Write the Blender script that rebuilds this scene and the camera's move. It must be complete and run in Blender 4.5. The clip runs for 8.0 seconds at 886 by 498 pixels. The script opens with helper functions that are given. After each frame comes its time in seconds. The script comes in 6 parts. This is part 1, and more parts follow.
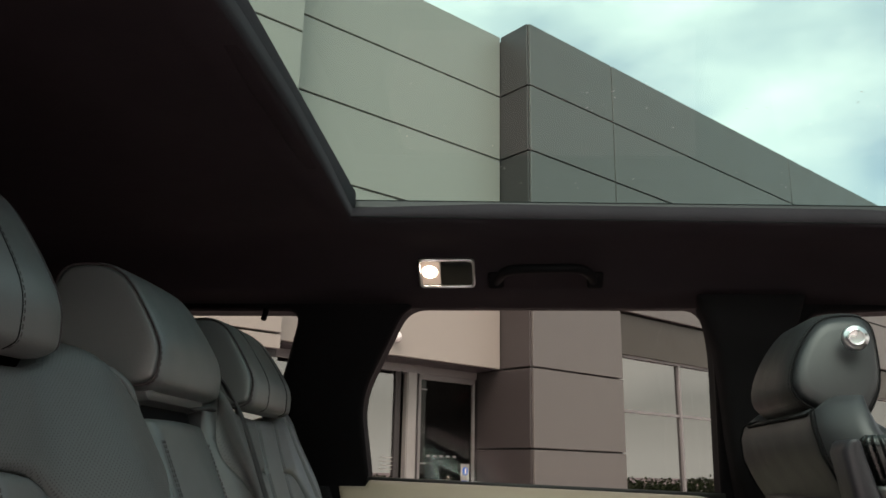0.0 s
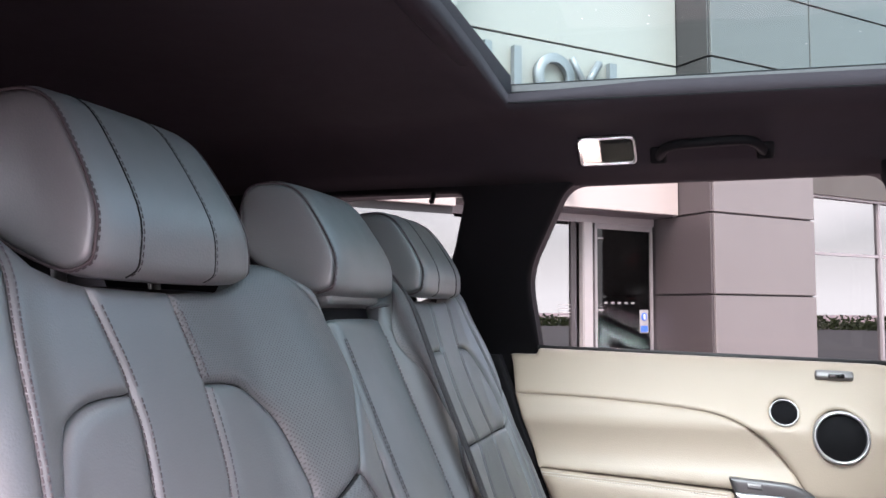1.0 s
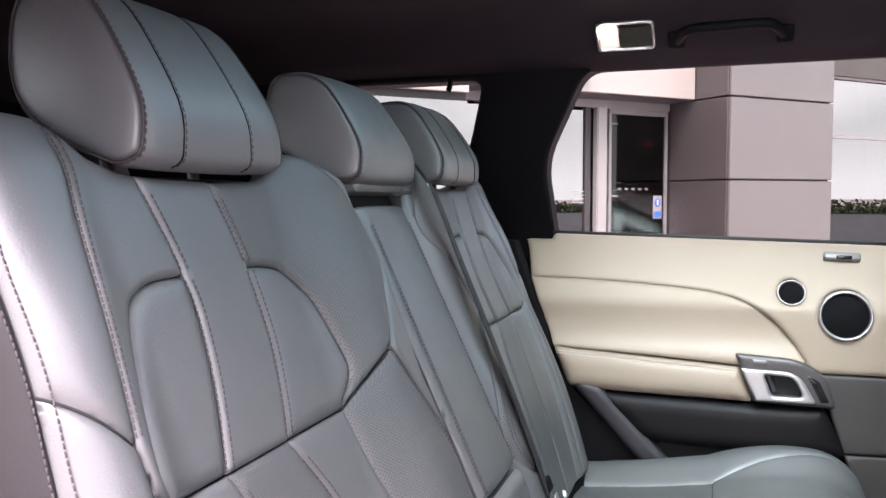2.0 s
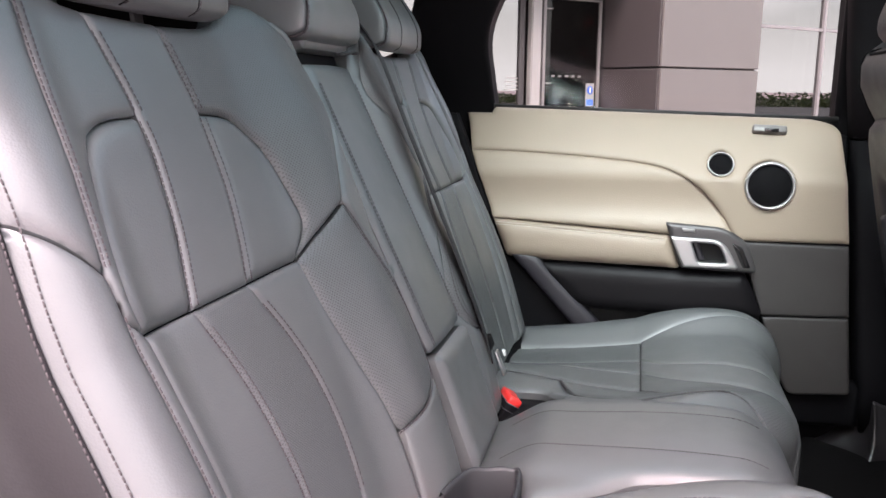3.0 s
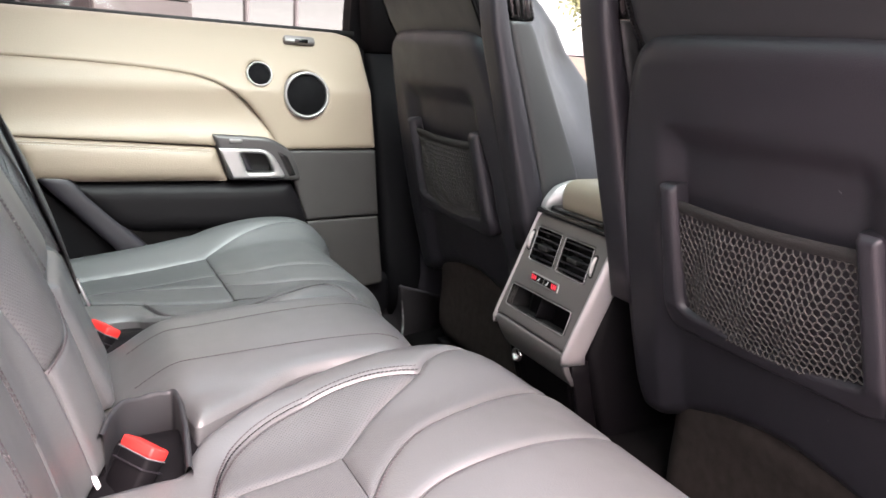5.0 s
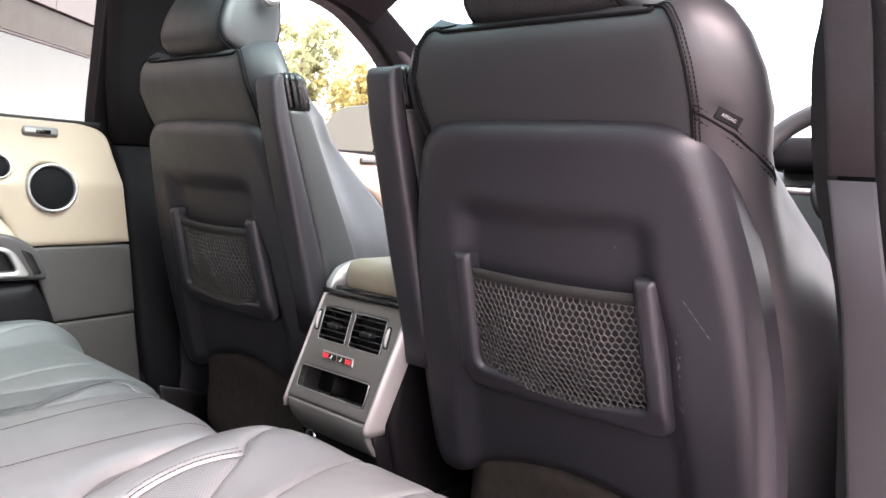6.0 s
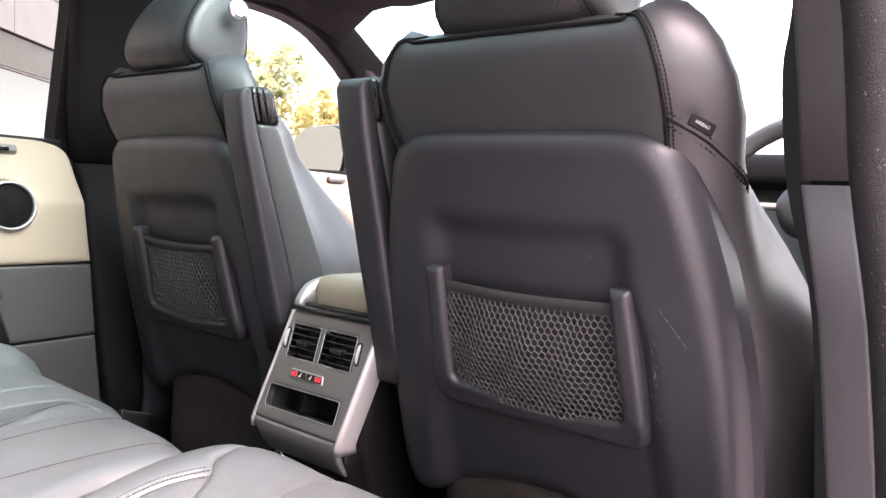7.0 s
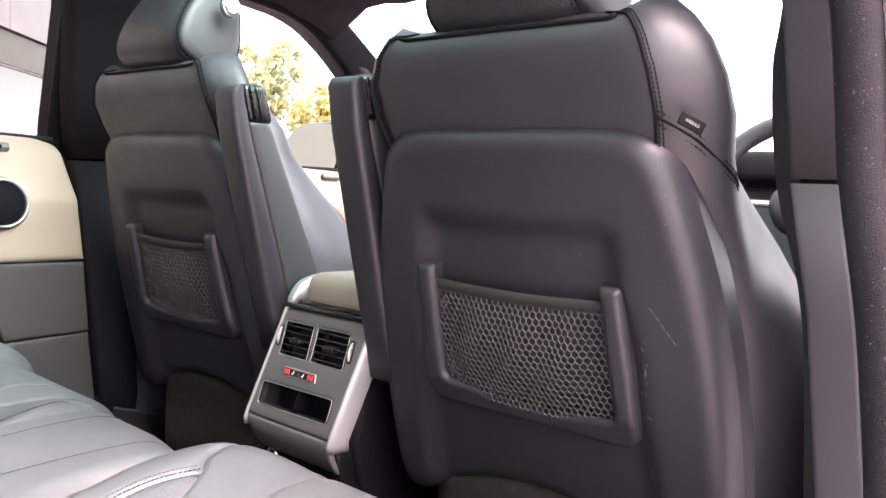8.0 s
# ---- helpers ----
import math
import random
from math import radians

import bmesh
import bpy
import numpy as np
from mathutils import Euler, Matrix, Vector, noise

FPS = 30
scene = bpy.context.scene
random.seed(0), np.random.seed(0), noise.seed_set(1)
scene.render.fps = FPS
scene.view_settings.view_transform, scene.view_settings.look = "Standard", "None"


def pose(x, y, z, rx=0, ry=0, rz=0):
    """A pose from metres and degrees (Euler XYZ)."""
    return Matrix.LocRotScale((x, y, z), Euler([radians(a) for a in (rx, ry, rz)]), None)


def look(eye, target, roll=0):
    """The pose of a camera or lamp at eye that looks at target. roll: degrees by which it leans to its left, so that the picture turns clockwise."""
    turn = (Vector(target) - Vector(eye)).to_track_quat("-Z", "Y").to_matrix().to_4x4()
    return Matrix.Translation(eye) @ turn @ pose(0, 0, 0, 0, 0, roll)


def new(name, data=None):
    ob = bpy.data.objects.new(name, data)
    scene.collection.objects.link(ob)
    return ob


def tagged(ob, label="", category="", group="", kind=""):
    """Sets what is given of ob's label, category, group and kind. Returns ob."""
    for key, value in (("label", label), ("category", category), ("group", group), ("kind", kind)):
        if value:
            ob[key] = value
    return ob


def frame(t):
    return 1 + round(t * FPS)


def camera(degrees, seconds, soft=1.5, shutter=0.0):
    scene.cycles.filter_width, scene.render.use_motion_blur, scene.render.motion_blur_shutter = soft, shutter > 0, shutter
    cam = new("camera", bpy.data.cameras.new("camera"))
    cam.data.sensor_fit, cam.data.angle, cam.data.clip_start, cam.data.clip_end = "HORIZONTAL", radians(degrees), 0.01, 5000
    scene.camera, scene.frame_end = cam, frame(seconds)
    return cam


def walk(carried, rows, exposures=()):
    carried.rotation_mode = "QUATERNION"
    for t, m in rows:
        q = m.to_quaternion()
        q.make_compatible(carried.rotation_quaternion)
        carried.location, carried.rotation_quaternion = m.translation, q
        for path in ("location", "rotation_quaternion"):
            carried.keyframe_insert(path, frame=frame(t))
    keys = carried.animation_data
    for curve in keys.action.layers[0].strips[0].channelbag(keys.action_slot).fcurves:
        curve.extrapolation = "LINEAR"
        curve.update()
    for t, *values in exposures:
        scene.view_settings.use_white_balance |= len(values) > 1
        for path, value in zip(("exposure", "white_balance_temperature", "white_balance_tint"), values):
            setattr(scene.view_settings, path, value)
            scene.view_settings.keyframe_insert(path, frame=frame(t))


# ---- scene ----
from mathutils.geometry import delaunay_2d_cdt

cam = camera(57.3, 8.0, shutter=0.1)

PATH = [
    (0, (0.037, -0.914, 1.273), (-0.135, 1.006, 1.807), 1.1),
    (0.5, (0.053, -0.932, 1.305), (-0.381, 0.992, 1.639), 0.7),
    (1, (0.07, -0.956, 1.334), (-0.528, 0.947, 1.489), 0.4),
    (1.2, (0.072, -0.966, 1.344), (-0.564, 0.928, 1.436), 0.5),
    (2.5, (0.066, -1.013, 1.315), (-0.524, 0.882, 1.062), 0.3),
    (3, (0.056, -1.024, 1.294), (-0.399, 0.885, 0.909), 0.4),
    (3.5, (0.041, -1.024, 1.27), (-0.213, 0.899, 0.784), 0.9),
    (4, (0.009, -1.011, 1.24), (0.061, 0.913, 0.699), 1.5),
    (4.5, (-0.063, -0.999, 1.236), (0.342, 0.883, 0.695), 2.4),
    (5, (-0.167, -0.978, 1.227), (0.688, 0.764, 0.74), 3.2),
    (5.2, (-0.203, -0.968, 1.22), (0.839, 0.682, 0.787), 3.3),
    (6.3, (-0.302, -0.945, 1.191), (1.18, 0.389, 1.03), 2.9),
    (6.5, (-0.3, -0.939, 1.186), (1.193, 0.384, 1.038), 2.9),
    (7, (-0.292, -0.938, 1.181), (1.206, 0.378, 1.036), 2.8),
    (7.5, (-0.294, -0.938, 1.182), (1.21, 0.372, 1.03), 2.7),
    (8, (-0.287, -0.943, 1.183), (1.216, 0.368, 1.03), 2.8),
]

EXPOSURES = [(0.0, 1.37, 7500, 8), (0.3, 1.85, 7000, 11), (0.6, 2.70, 6400, 17), (1.0, 2.93, 6400, 21), (2.5, 2.80, 6600, 19), (3.0, 2.70, 6700, 19), (4.0, 2.76, 6850, 18), (4.5, 2.86, 6950, 18), (5.0, 3.05, 6950, 18), (6.5, 3.44, 6800, 17), (8.0, 3.44, 6800, 17)]
walk(cam, [(t, look(eye, target, roll)) for t, eye, target, roll in PATH], EXPOSURES)

# ---- world, sun ----
world = bpy.data.worlds.new("sky")
scene.world = world
world.use_nodes = True
wn = world.node_tree.nodes
wl = world.node_tree.links
sky = wn.new("ShaderNodeTexSky")
sky.sky_type = "NISHITA"
sky.sun_disc = False
sky.sun_elevation = radians(52)
sky.sun_rotation = radians(180)
sky.dust_density = 5.0
wn["Background"].inputs[1].default_value = 0.13
# a broken layer of white cloud over the blue
wco = wn.new("ShaderNodeTexCoord")
wmap = wn.new("ShaderNodeMapping")
wmap.inputs["Scale"].default_value = (1.0, 1.0, 2.2)
wnoise = wn.new("ShaderNodeTexNoise")
wnoise.inputs["Scale"].default_value = 2.3
wnoise.inputs["Detail"].default_value = 6.0
wnoise.inputs["Roughness"].default_value = 0.5
wramp = wn.new("ShaderNodeValToRGB")
wramp.color_ramp.elements[0].position = 0.34
wramp.color_ramp.elements[1].position = 0.66
wmix = wn.new("ShaderNodeMixRGB")
wmix.inputs[2].default_value = (6.1, 6.2, 6.3, 1)
wl.new(wco.outputs["Generated"], wmap.inputs[0])
wl.new(wmap.outputs[0], wnoise.inputs[0])
wl.new(wnoise.outputs[0], wramp.inputs[0])
# the haze closes towards the horizon
wsep = wn.new("ShaderNodeSeparateXYZ")
whaze = wn.new("ShaderNodeMapRange")
whaze.inputs["From Min"].default_value = 0.02
whaze.inputs["From Max"].default_value = 0.20
whaze.inputs["To Min"].default_value = 1.0
whaze.inputs["To Max"].default_value = 0.0
wmax = wn.new("ShaderNodeMath")
wmax.operation = "MAXIMUM"
wl.new(wco.outputs["Generated"], wsep.inputs[0])
wl.new(wsep.outputs[2], whaze.inputs[0])
wl.new(whaze.outputs[0], wmax.inputs[0])
wl.new(wramp.outputs[0], wmax.inputs[1])
wl.new(wmax.outputs[0], wmix.inputs[0])
wl.new(sky.outputs[0], wmix.inputs[1])
wl.new(wmix.outputs[0], wn["Background"].inputs[0])

sun = new("sun", bpy.data.lights.new("sun", "SUN"))
sun.data.energy = 1.58
sun.data.angle = radians(38)
sun.data.color = (1.0, 0.81, 0.93)
sun.matrix_world = look((0, 0, 30), (0.00, 18.47, 6.36))


# ---- materials ----
def mat_base(name):
    m = bpy.data.materials.new(name)
    m.use_nodes = True
    nt = m.node_tree
    return m, nt, nt.nodes["Principled BSDF"]


def tex_noise(nt, scale, detail=4.0, coord="Object", stretch=None):
    co = nt.nodes.new("ShaderNodeTexCoord")
    t = nt.nodes.new("ShaderNodeTexNoise")
    t.inputs["Scale"].default_value = scale
    t.inputs["Detail"].default_value = detail
    if stretch:
        mp = nt.nodes.new("ShaderNodeMapping")
        mp.inputs["Scale"].default_value = stretch
        nt.links.new(co.outputs[coord], mp.inputs[0])
        nt.links.new(mp.outputs[0], t.inputs[0])
    else:
        nt.links.new(co.outputs[coord], t.inputs[0])
    return t


def surface(name, color, rough=0.5, metal=0.0, vary=0.12, scale=6.0, grain=250.0, bump=0.05, spec=0.5,
            grain_stretch=None, rough_vary=0.1, cells=False, coat=0.0):
    """Paint, plastic, leather, stone: two scales of variation and a fine relief."""
    m, nt, b = mat_base(name)
    n1 = tex_noise(nt, scale)
    ramp = nt.nodes.new("ShaderNodeMixRGB")
    ramp.inputs[1].default_value = (*[c * (1 - vary) for c in color], 1)
    ramp.inputs[2].default_value = (*[min(1, c * (1 + vary)) for c in color], 1)
    nt.links.new(n1.outputs[0], ramp.inputs[0])
    nt.links.new(ramp.outputs[0], b.inputs["Base Color"])
    rr = nt.nodes.new("ShaderNodeMapRange")
    rr.inputs["To Min"].default_value = max(0.02, rough - rough_vary)
    rr.inputs["To Max"].default_value = min(1, rough + rough_vary)
    n2 = tex_noise(nt, scale * 4.3)
    nt.links.new(n2.outputs[0], rr.inputs[0])
    nt.links.new(rr.outputs[0], b.inputs["Roughness"])
    b.inputs["Metallic"].default_value = metal
    b.inputs["Specular IOR Level"].default_value = spec
    b.inputs["Coat Weight"].default_value = coat
    b.inputs["Coat Roughness"].default_value = rough * 0.8 if coat < 0.5 else 0.05
    if bump > 0:
        bp = nt.nodes.new("ShaderNodeBump")
        bp.inputs["Strength"].default_value = bump
        bp.inputs["Distance"].default_value = 0.002
        if cells:
            co = nt.nodes.new("ShaderNodeTexCoord")
            v = nt.nodes.new("ShaderNodeTexVoronoi")
            v.inputs["Scale"].default_value = grain
            nt.links.new(co.outputs["Object"], v.inputs[0])
            nt.links.new(v.outputs[0], bp.inputs["Height"])
        else:
            g = tex_noise(nt, grain, 3.0, stretch=grain_stretch)
            nt.links.new(g.outputs[0], bp.inputs["Height"])
        nt.links.new(bp.outputs[0], b.inputs["Normal"])
    return m


def perforated(name, color, rough, pitch=0.0030):
    """Leather with rows of small punched holes, laid out in metres on the panel's own UV."""
    m = surface(name, color, rough, bump=0.0, vary=0.12)
    nt = m.node_tree
    b = nt.nodes["Principled BSDF"]
    uv = nt.nodes.new("ShaderNodeUVMap")
    mp = nt.nodes.new("ShaderNodeMapping")
    mp.inputs["Scale"].default_value = (1 / pitch, 1 / pitch, 1)
    mp.inputs["Rotation"].default_value = (0, 0, radians(45))
    fr = nt.nodes.new("ShaderNodeVectorMath")
    fr.operation = "FRACTION"
    sub = nt.nodes.new("ShaderNodeVectorMath")
    sub.operation = "SUBTRACT"
    sub.inputs[1].default_value = (0.5, 0.5, 0)
    ln = nt.nodes.new("ShaderNodeVectorMath")
    ln.operation = "LENGTH"
    mr = nt.nodes.new("ShaderNodeMapRange")
    mr.inputs["From Min"].default_value = 0.18
    mr.inputs["From Max"].default_value = 0.30
    nt.links.new(uv.outputs[0], mp.inputs[0])
    nt.links.new(mp.outputs[0], fr.inputs[0])
    nt.links.new(fr.outputs[0], sub.inputs[0])
    nt.links.new(sub.outputs[0], ln.inputs[0])
    nt.links.new(ln.outputs["Value"], mr.inputs[0])
    mul = nt.nodes.new("ShaderNodeMixRGB")
    mul.inputs[1].default_value = tuple(c * 0.42 for c in color) + (1,)
    old = b.inputs["Base Color"].links[0].from_socket
    nt.links.new(mr.outputs[0], mul.inputs[0])
    nt.links.new(old, mul.inputs[2])
    nt.links.new(mul.outputs[0], b.inputs["Base Color"])
    bp = nt.nodes.new("ShaderNodeBump")
    bp.inputs["Strength"].default_value = 0.35
    bp.inputs["Distance"].default_value = 0.001
    nt.links.new(mr.outputs[0], bp.inputs["Height"])
    nt.links.new(bp.outputs[0], b.inputs["Normal"])
    return m


def glass(name, tint, rough=0.0, mix=None):
    """A thin pane: a clear, slightly tinted sheet with a mirror-like sheen."""
    m, nt, b = mat_base(name)
    nt.nodes.remove(b)
    out = nt.nodes["Material Output"]
    tr = nt.nodes.new("ShaderNodeBsdfTransparent")
    tr.inputs[0].default_value = (*tint, 1)
    gl = nt.nodes.new("ShaderNodeBsdfGlossy")
    gl.inputs["Roughness"].default_value = rough
    mx = nt.nodes.new("ShaderNodeMixShader")
    if mix is None:
        fr = nt.nodes.new("ShaderNodeFresnel")
        fr.inputs[0].default_value = 1.45
        nt.links.new(fr.outputs[0], mx.inputs[0])
    else:
        mx.inputs[0].default_value = mix
    nt.links.new(tr.outputs[0], mx.inputs[1])
    nt.links.new(gl.outputs[0], mx.inputs[2])
    nt.links.new(mx.outputs[0], out.inputs[0])
    return m


def glow(name, color, strength):
    m, nt, b = mat_base(name)
    b.inputs["Base Color"].default_value = (*color, 1)
    b.inputs["Emission Color"].default_value = (*color, 1)
    b.inputs["Emission Strength"].default_value = strength
    return m


LEATHER = surface("grey_leather", (0.086, 0.0915, 0.0925), 0.44, vary=0.12, grain=520, bump=0.08, cells=True, spec=0.85, coat=0.10)
LEATHER_PERF = perforated("perforated_leather", (0.086, 0.0915, 0.0925), 0.44)
LEATHER_RIB = perforated("fine_perforated_leather", (0.086, 0.0915, 0.0925), 0.44, 0.0024)
# seat leather with shade put into its colour, for unlit sides and gaps
SHADED_LEATHER = surface("shaded_side_leather", (0.015, 0.0138, 0.0148), 0.5, vary=0.10, grain=520, bump=0.03, cells=True, spec=0.3)
LEATHER_BLACK = surface("black_leather", (0.0240, 0.0238, 0.0262), 0.48, vary=0.10, grain=520, bump=0.03, cells=True, spec=0.5, coat=0.04)
LEATHER_BLACK_PERF = perforated("black_perforated_leather", (0.020, 0.0195, 0.021), 0.46, 0.005)
CREAM = surface("cream_leather", (0.270, 0.218, 0.168), 0.45, vary=0.05, grain=420, bump=0.12, cells=True, spec=0.35)
THREAD = surface("stitch_thread", (0.044, 0.036, 0.038), 0.7, bump=0)
THREAD_SEAM = surface("brown_seam_thread", (0.030, 0.022, 0.024), 0.7, bump=0)
THREAD_DARK = surface("dark_thread", (0.005, 0.005, 0.0055), 0.8, bump=0, spec=0.12)
THREAD_PALE = surface("pale_thread", (0.45, 0.40, 0.34), 0.7, bump=0)
GREY_PLASTIC = surface("grey_grained_plastic", (0.030, 0.0268, 0.0258), 0.62, grain=600, bump=0.18, cells=True)
BLACK_PLASTIC = surface("black_plastic", (0.0055, 0.0052, 0.006), 0.60, vary=0.2, grain=700, bump=0.10, cells=True, spec=0.07)
SHELL_PLASTIC = surface("charcoal_plastic", (0.0212, 0.0194, 0.0238), 0.41, vary=0.18, grain=700, bump=0.12, cells=True, spec=0.4)
BLACK_TRIM = surface("black_grained_trim", (0.0052, 0.0046, 0.0054), 0.48, vary=0.18, grain=700, bump=0.12, cells=True, spec=0.14)
GLOSS_BLACK = surface("gloss_black", (0.008, 0.008, 0.008), 0.15, bump=0)
DARK_VOID = surface("dark_recess", (0.008, 0.008, 0.008), 0.8, bump=0)
PILLAR_CLOTH = surface("black_pillar_cloth", (0.010, 0.009, 0.010), 0.95, vary=0.25, grain=500, bump=0.25, spec=0.1)
HEADLINER = surface("black_headlining_fabric", (0.026, 0.0215, 0.0255), 0.95, vary=0.25, grain=500, bump=0.25, spec=0.15)
SEAL_BLACK = surface("matt_black_rubber", (0.0022, 0.0020, 0.0024), 0.75, vary=0.2, scale=30, grain=300, bump=0.1, spec=0.12)
SEAL_STRIP = surface("roof_seal_rubber", (0.010, 0.0095, 0.011), 0.55, vary=0.2, scale=30, grain=300, bump=0.1, spec=0.4)
KICK = surface("satin_black_moulding", (0.012, 0.0105, 0.0115), 0.36, vary=0.15, grain=700, bump=0.05, cells=True, spec=0.5)
RUBBER = surface("rubber_seal", (0.014, 0.014, 0.014), 0.7, vary=0.4, scale=90, grain=300, bump=0.2)
CARPET = surface("charcoal_carpet", (0.0034, 0.0030, 0.0032), 1.0, vary=0.5, scale=60, grain=900, bump=0.9, spec=0.1)
CARPET_BROWN = surface("brown_black_carpet", (0.034, 0.027, 0.025), 1.0, vary=0.5, scale=60, grain=900, bump=0.8, spec=0.1)
GLOSS_TRIM = surface("satin_black_trim", (0.008, 0.008, 0.008), 0.28, bump=0)
POCKET = surface("dark_slate_leather", (0.022, 0.023, 0.025), 0.46, vary=0.10, grain=520, bump=0.04, cells=True, spec=0.45)
LEATHER_PAD = surface("slate_leather", (0.036, 0.037, 0.038), 0.44, vary=0.10, grain=520, bump=0.04, cells=True, spec=0.45)
RAIL_SILVER = surface("satin_silver_paint", (0.40, 0.38, 0.38), 0.38, metal=0.4, vary=0.05, grain=200, bump=0.02)
BRUSHED = surface("brushed_silver", (0.40, 0.392, 0.388), 0.42, metal=0.8, vary=0.05, grain=120, bump=0.03, grain_stretch=(1, 14, 1))
DARK_METAL = surface("brushed_grey_metal", (0.18, 0.172, 0.168), 0.45, metal=0.6, vary=0.06, grain=150, bump=0.04, grain_stretch=(1, 14, 1))
HANDLE_GREY = surface("dark_grey_satin", (0.062, 0.058, 0.058), 0.4, metal=0.4, vary=0.06, bump=0.02)
CHROME = surface("satin_chrome", (0.75, 0.75, 0.76), 0.30, metal=1.0, bump=0)
PILLAR_PLASTIC = surface("purplish_charcoal_plastic", (0.042, 0.037, 0.042), 0.5, vary=0.15, grain=700, bump=0.12, cells=True, spec=0.5)
SCUFF = surface("pale_scuff", (0.16, 0.155, 0.16), 0.7, bump=0)
MESH_GRILLE = surface("speaker_cloth", (0.0045, 0.0042, 0.005), 0.8, grain=1500, bump=0.5, cells=True, spec=0.12)
RED = surface("red_button_plastic", (0.72, 0.035, 0.03), 0.4, bump=0.02)
FLOCK = surface("flocked_seal", (0.010, 0.0088, 0.010), 0.95, vary=0.4, scale=60, grain=700, bump=0.5, spec=0.2)
nt = FLOCK.node_tree
dust = tex_noise(nt, 420, 1.0)
dust_ramp = nt.nodes.new("ShaderNodeMapRange")
dust_ramp.inputs["From Min"].default_value = 0.69
dust_ramp.inputs["From Max"].default_value = 0.78
dust_mix = nt.nodes.new("ShaderNodeMixRGB")
dust_mix.inputs[2].default_value = (0.08, 0.07, 0.075, 1)
flock_base = nt.nodes["Principled BSDF"].inputs["Base Color"]
nt.links.new(flock_base.links[0].from_socket, dust_mix.inputs[1])
nt.links.new(dust.outputs[0], dust_ramp.inputs[0])
nt.links.new(dust_ramp.outputs[0], dust_mix.inputs[0])
nt.links.new(dust_mix.outputs[0], flock_base)
WHITE_PLASTIC = surface("white_plastic", (0.75, 0.75, 0.73), 0.4, bump=0)
TAB_PRINT = surface("grey_print", (0.20, 0.20, 0.20), 0.6, bump=0)
WEBBING = surface("seat_belt_webbing", (0.011, 0.011, 0.012), 0.75, grain=900, bump=0.4, grain_stretch=(1, 6, 1))
HEM = surface("elastic_hem", (0.015, 0.0135, 0.013), 0.85, vary=0.2, scale=60, grain=900, bump=0.4)
NET = surface("net_cord", (0.044, 0.040, 0.037), 0.8, vary=0.3, scale=80, bump=0)
SIDE_GLASS = glass("clear_side_glass", (0.67, 0.665, 0.645), 0.0, 0.015)
FRONT_GLASS = glass("tinted_windscreen_glass", (0.88, 0.90, 0.89))
ROOF_GLASS = glass("green_tinted_roof_glass", (0.42, 0.60, 0.575), 0.0, 0.025)


# ---- mesh tools ----
def finish(me, mat, smooth=True):
    me.materials.append(mat)
    if smooth:
        me.polygons.foreach_set("use_smooth", [True] * len(me.polygons))
    me.update()
    return me


def link(name, me, parent=None, label=""):
    ob = new(name, me)
    if parent is not None:
        ob.parent = parent
    if label:
        ob["label"] = label
    return ob


def thing(name, at, label, category, group="", kind=""):
    e = new(name)
    e.location = at
    e.empty_display_size = 0.05
    return tagged(e, label, category, group, kind)




def part(name, bm, mat, parent=None, label="", smooth=True):
    """Links a bmesh, given in world coordinates, as one mesh object under a thing."""
    me = bpy.data.meshes.new(name)
    bm.to_mesh(me)
    bm.free()
    finish(me, mat, smooth)
    return seat_in(link(name, me, parent, label))


def raw(name, verts, faces, mat, parent=None, label="", smooth=True, uv=None):
    me = bpy.data.meshes.new(name)
    me.from_pydata([tuple(v) for v in verts], [], [tuple(f) for f in faces])
    if uv is not None:
        layer = me.uv_layers.new(name="UVMap")
        idx = np.zeros(len(me.loops), dtype=np.int32)
        me.loops.foreach_get("vertex_index", idx)
        layer.data.foreach_set("uv", np.asarray(uv, dtype=np.float32)[idx].ravel())
    finish(me, mat, smooth)
    return seat_in(link(name, me, parent, label))


def world_of(ob):
    m = ob.matrix_basis.copy()
    p = ob.parent
    while p is not None:
        m = p.matrix_basis @ m
        p = p.parent
    return m


def seat_in(ob):
    """Meshes come in world coordinates: undo the parents' poses."""
    if ob.parent is not None:
        ob.data.transform(world_of(ob.parent).inverted())
    return ob


def ss(a):
    a = np.clip(a, 0, 1)
    return a * a * (3 - 2 * a)


def rounded(poly, r, n=5):
    """A closed polygon with rounded corners; r is one radius or one per corner."""
    out = []
    k = len(poly)
    for i in range(k):
        p0, p, p1 = (np.array(poly[j % k], float) for j in (i - 1, i, i + 1))
        rad = r[i] if isinstance(r, (list, tuple)) else r
        a, b = p0 - p, p1 - p
        la, lb = np.linalg.norm(a), np.linalg.norm(b)
        c = min(rad, la * 0.45, lb * 0.45)
        if c < 1e-5:
            out.append(p)
            continue
        s, e = p + a / la * c, p + b / lb * c
        for q in np.linspace(0, 1, n + 1):
            out.append((1 - q) ** 2 * s + 2 * q * (1 - q) * p + q * q * e)
    return [tuple(q) for q in out]


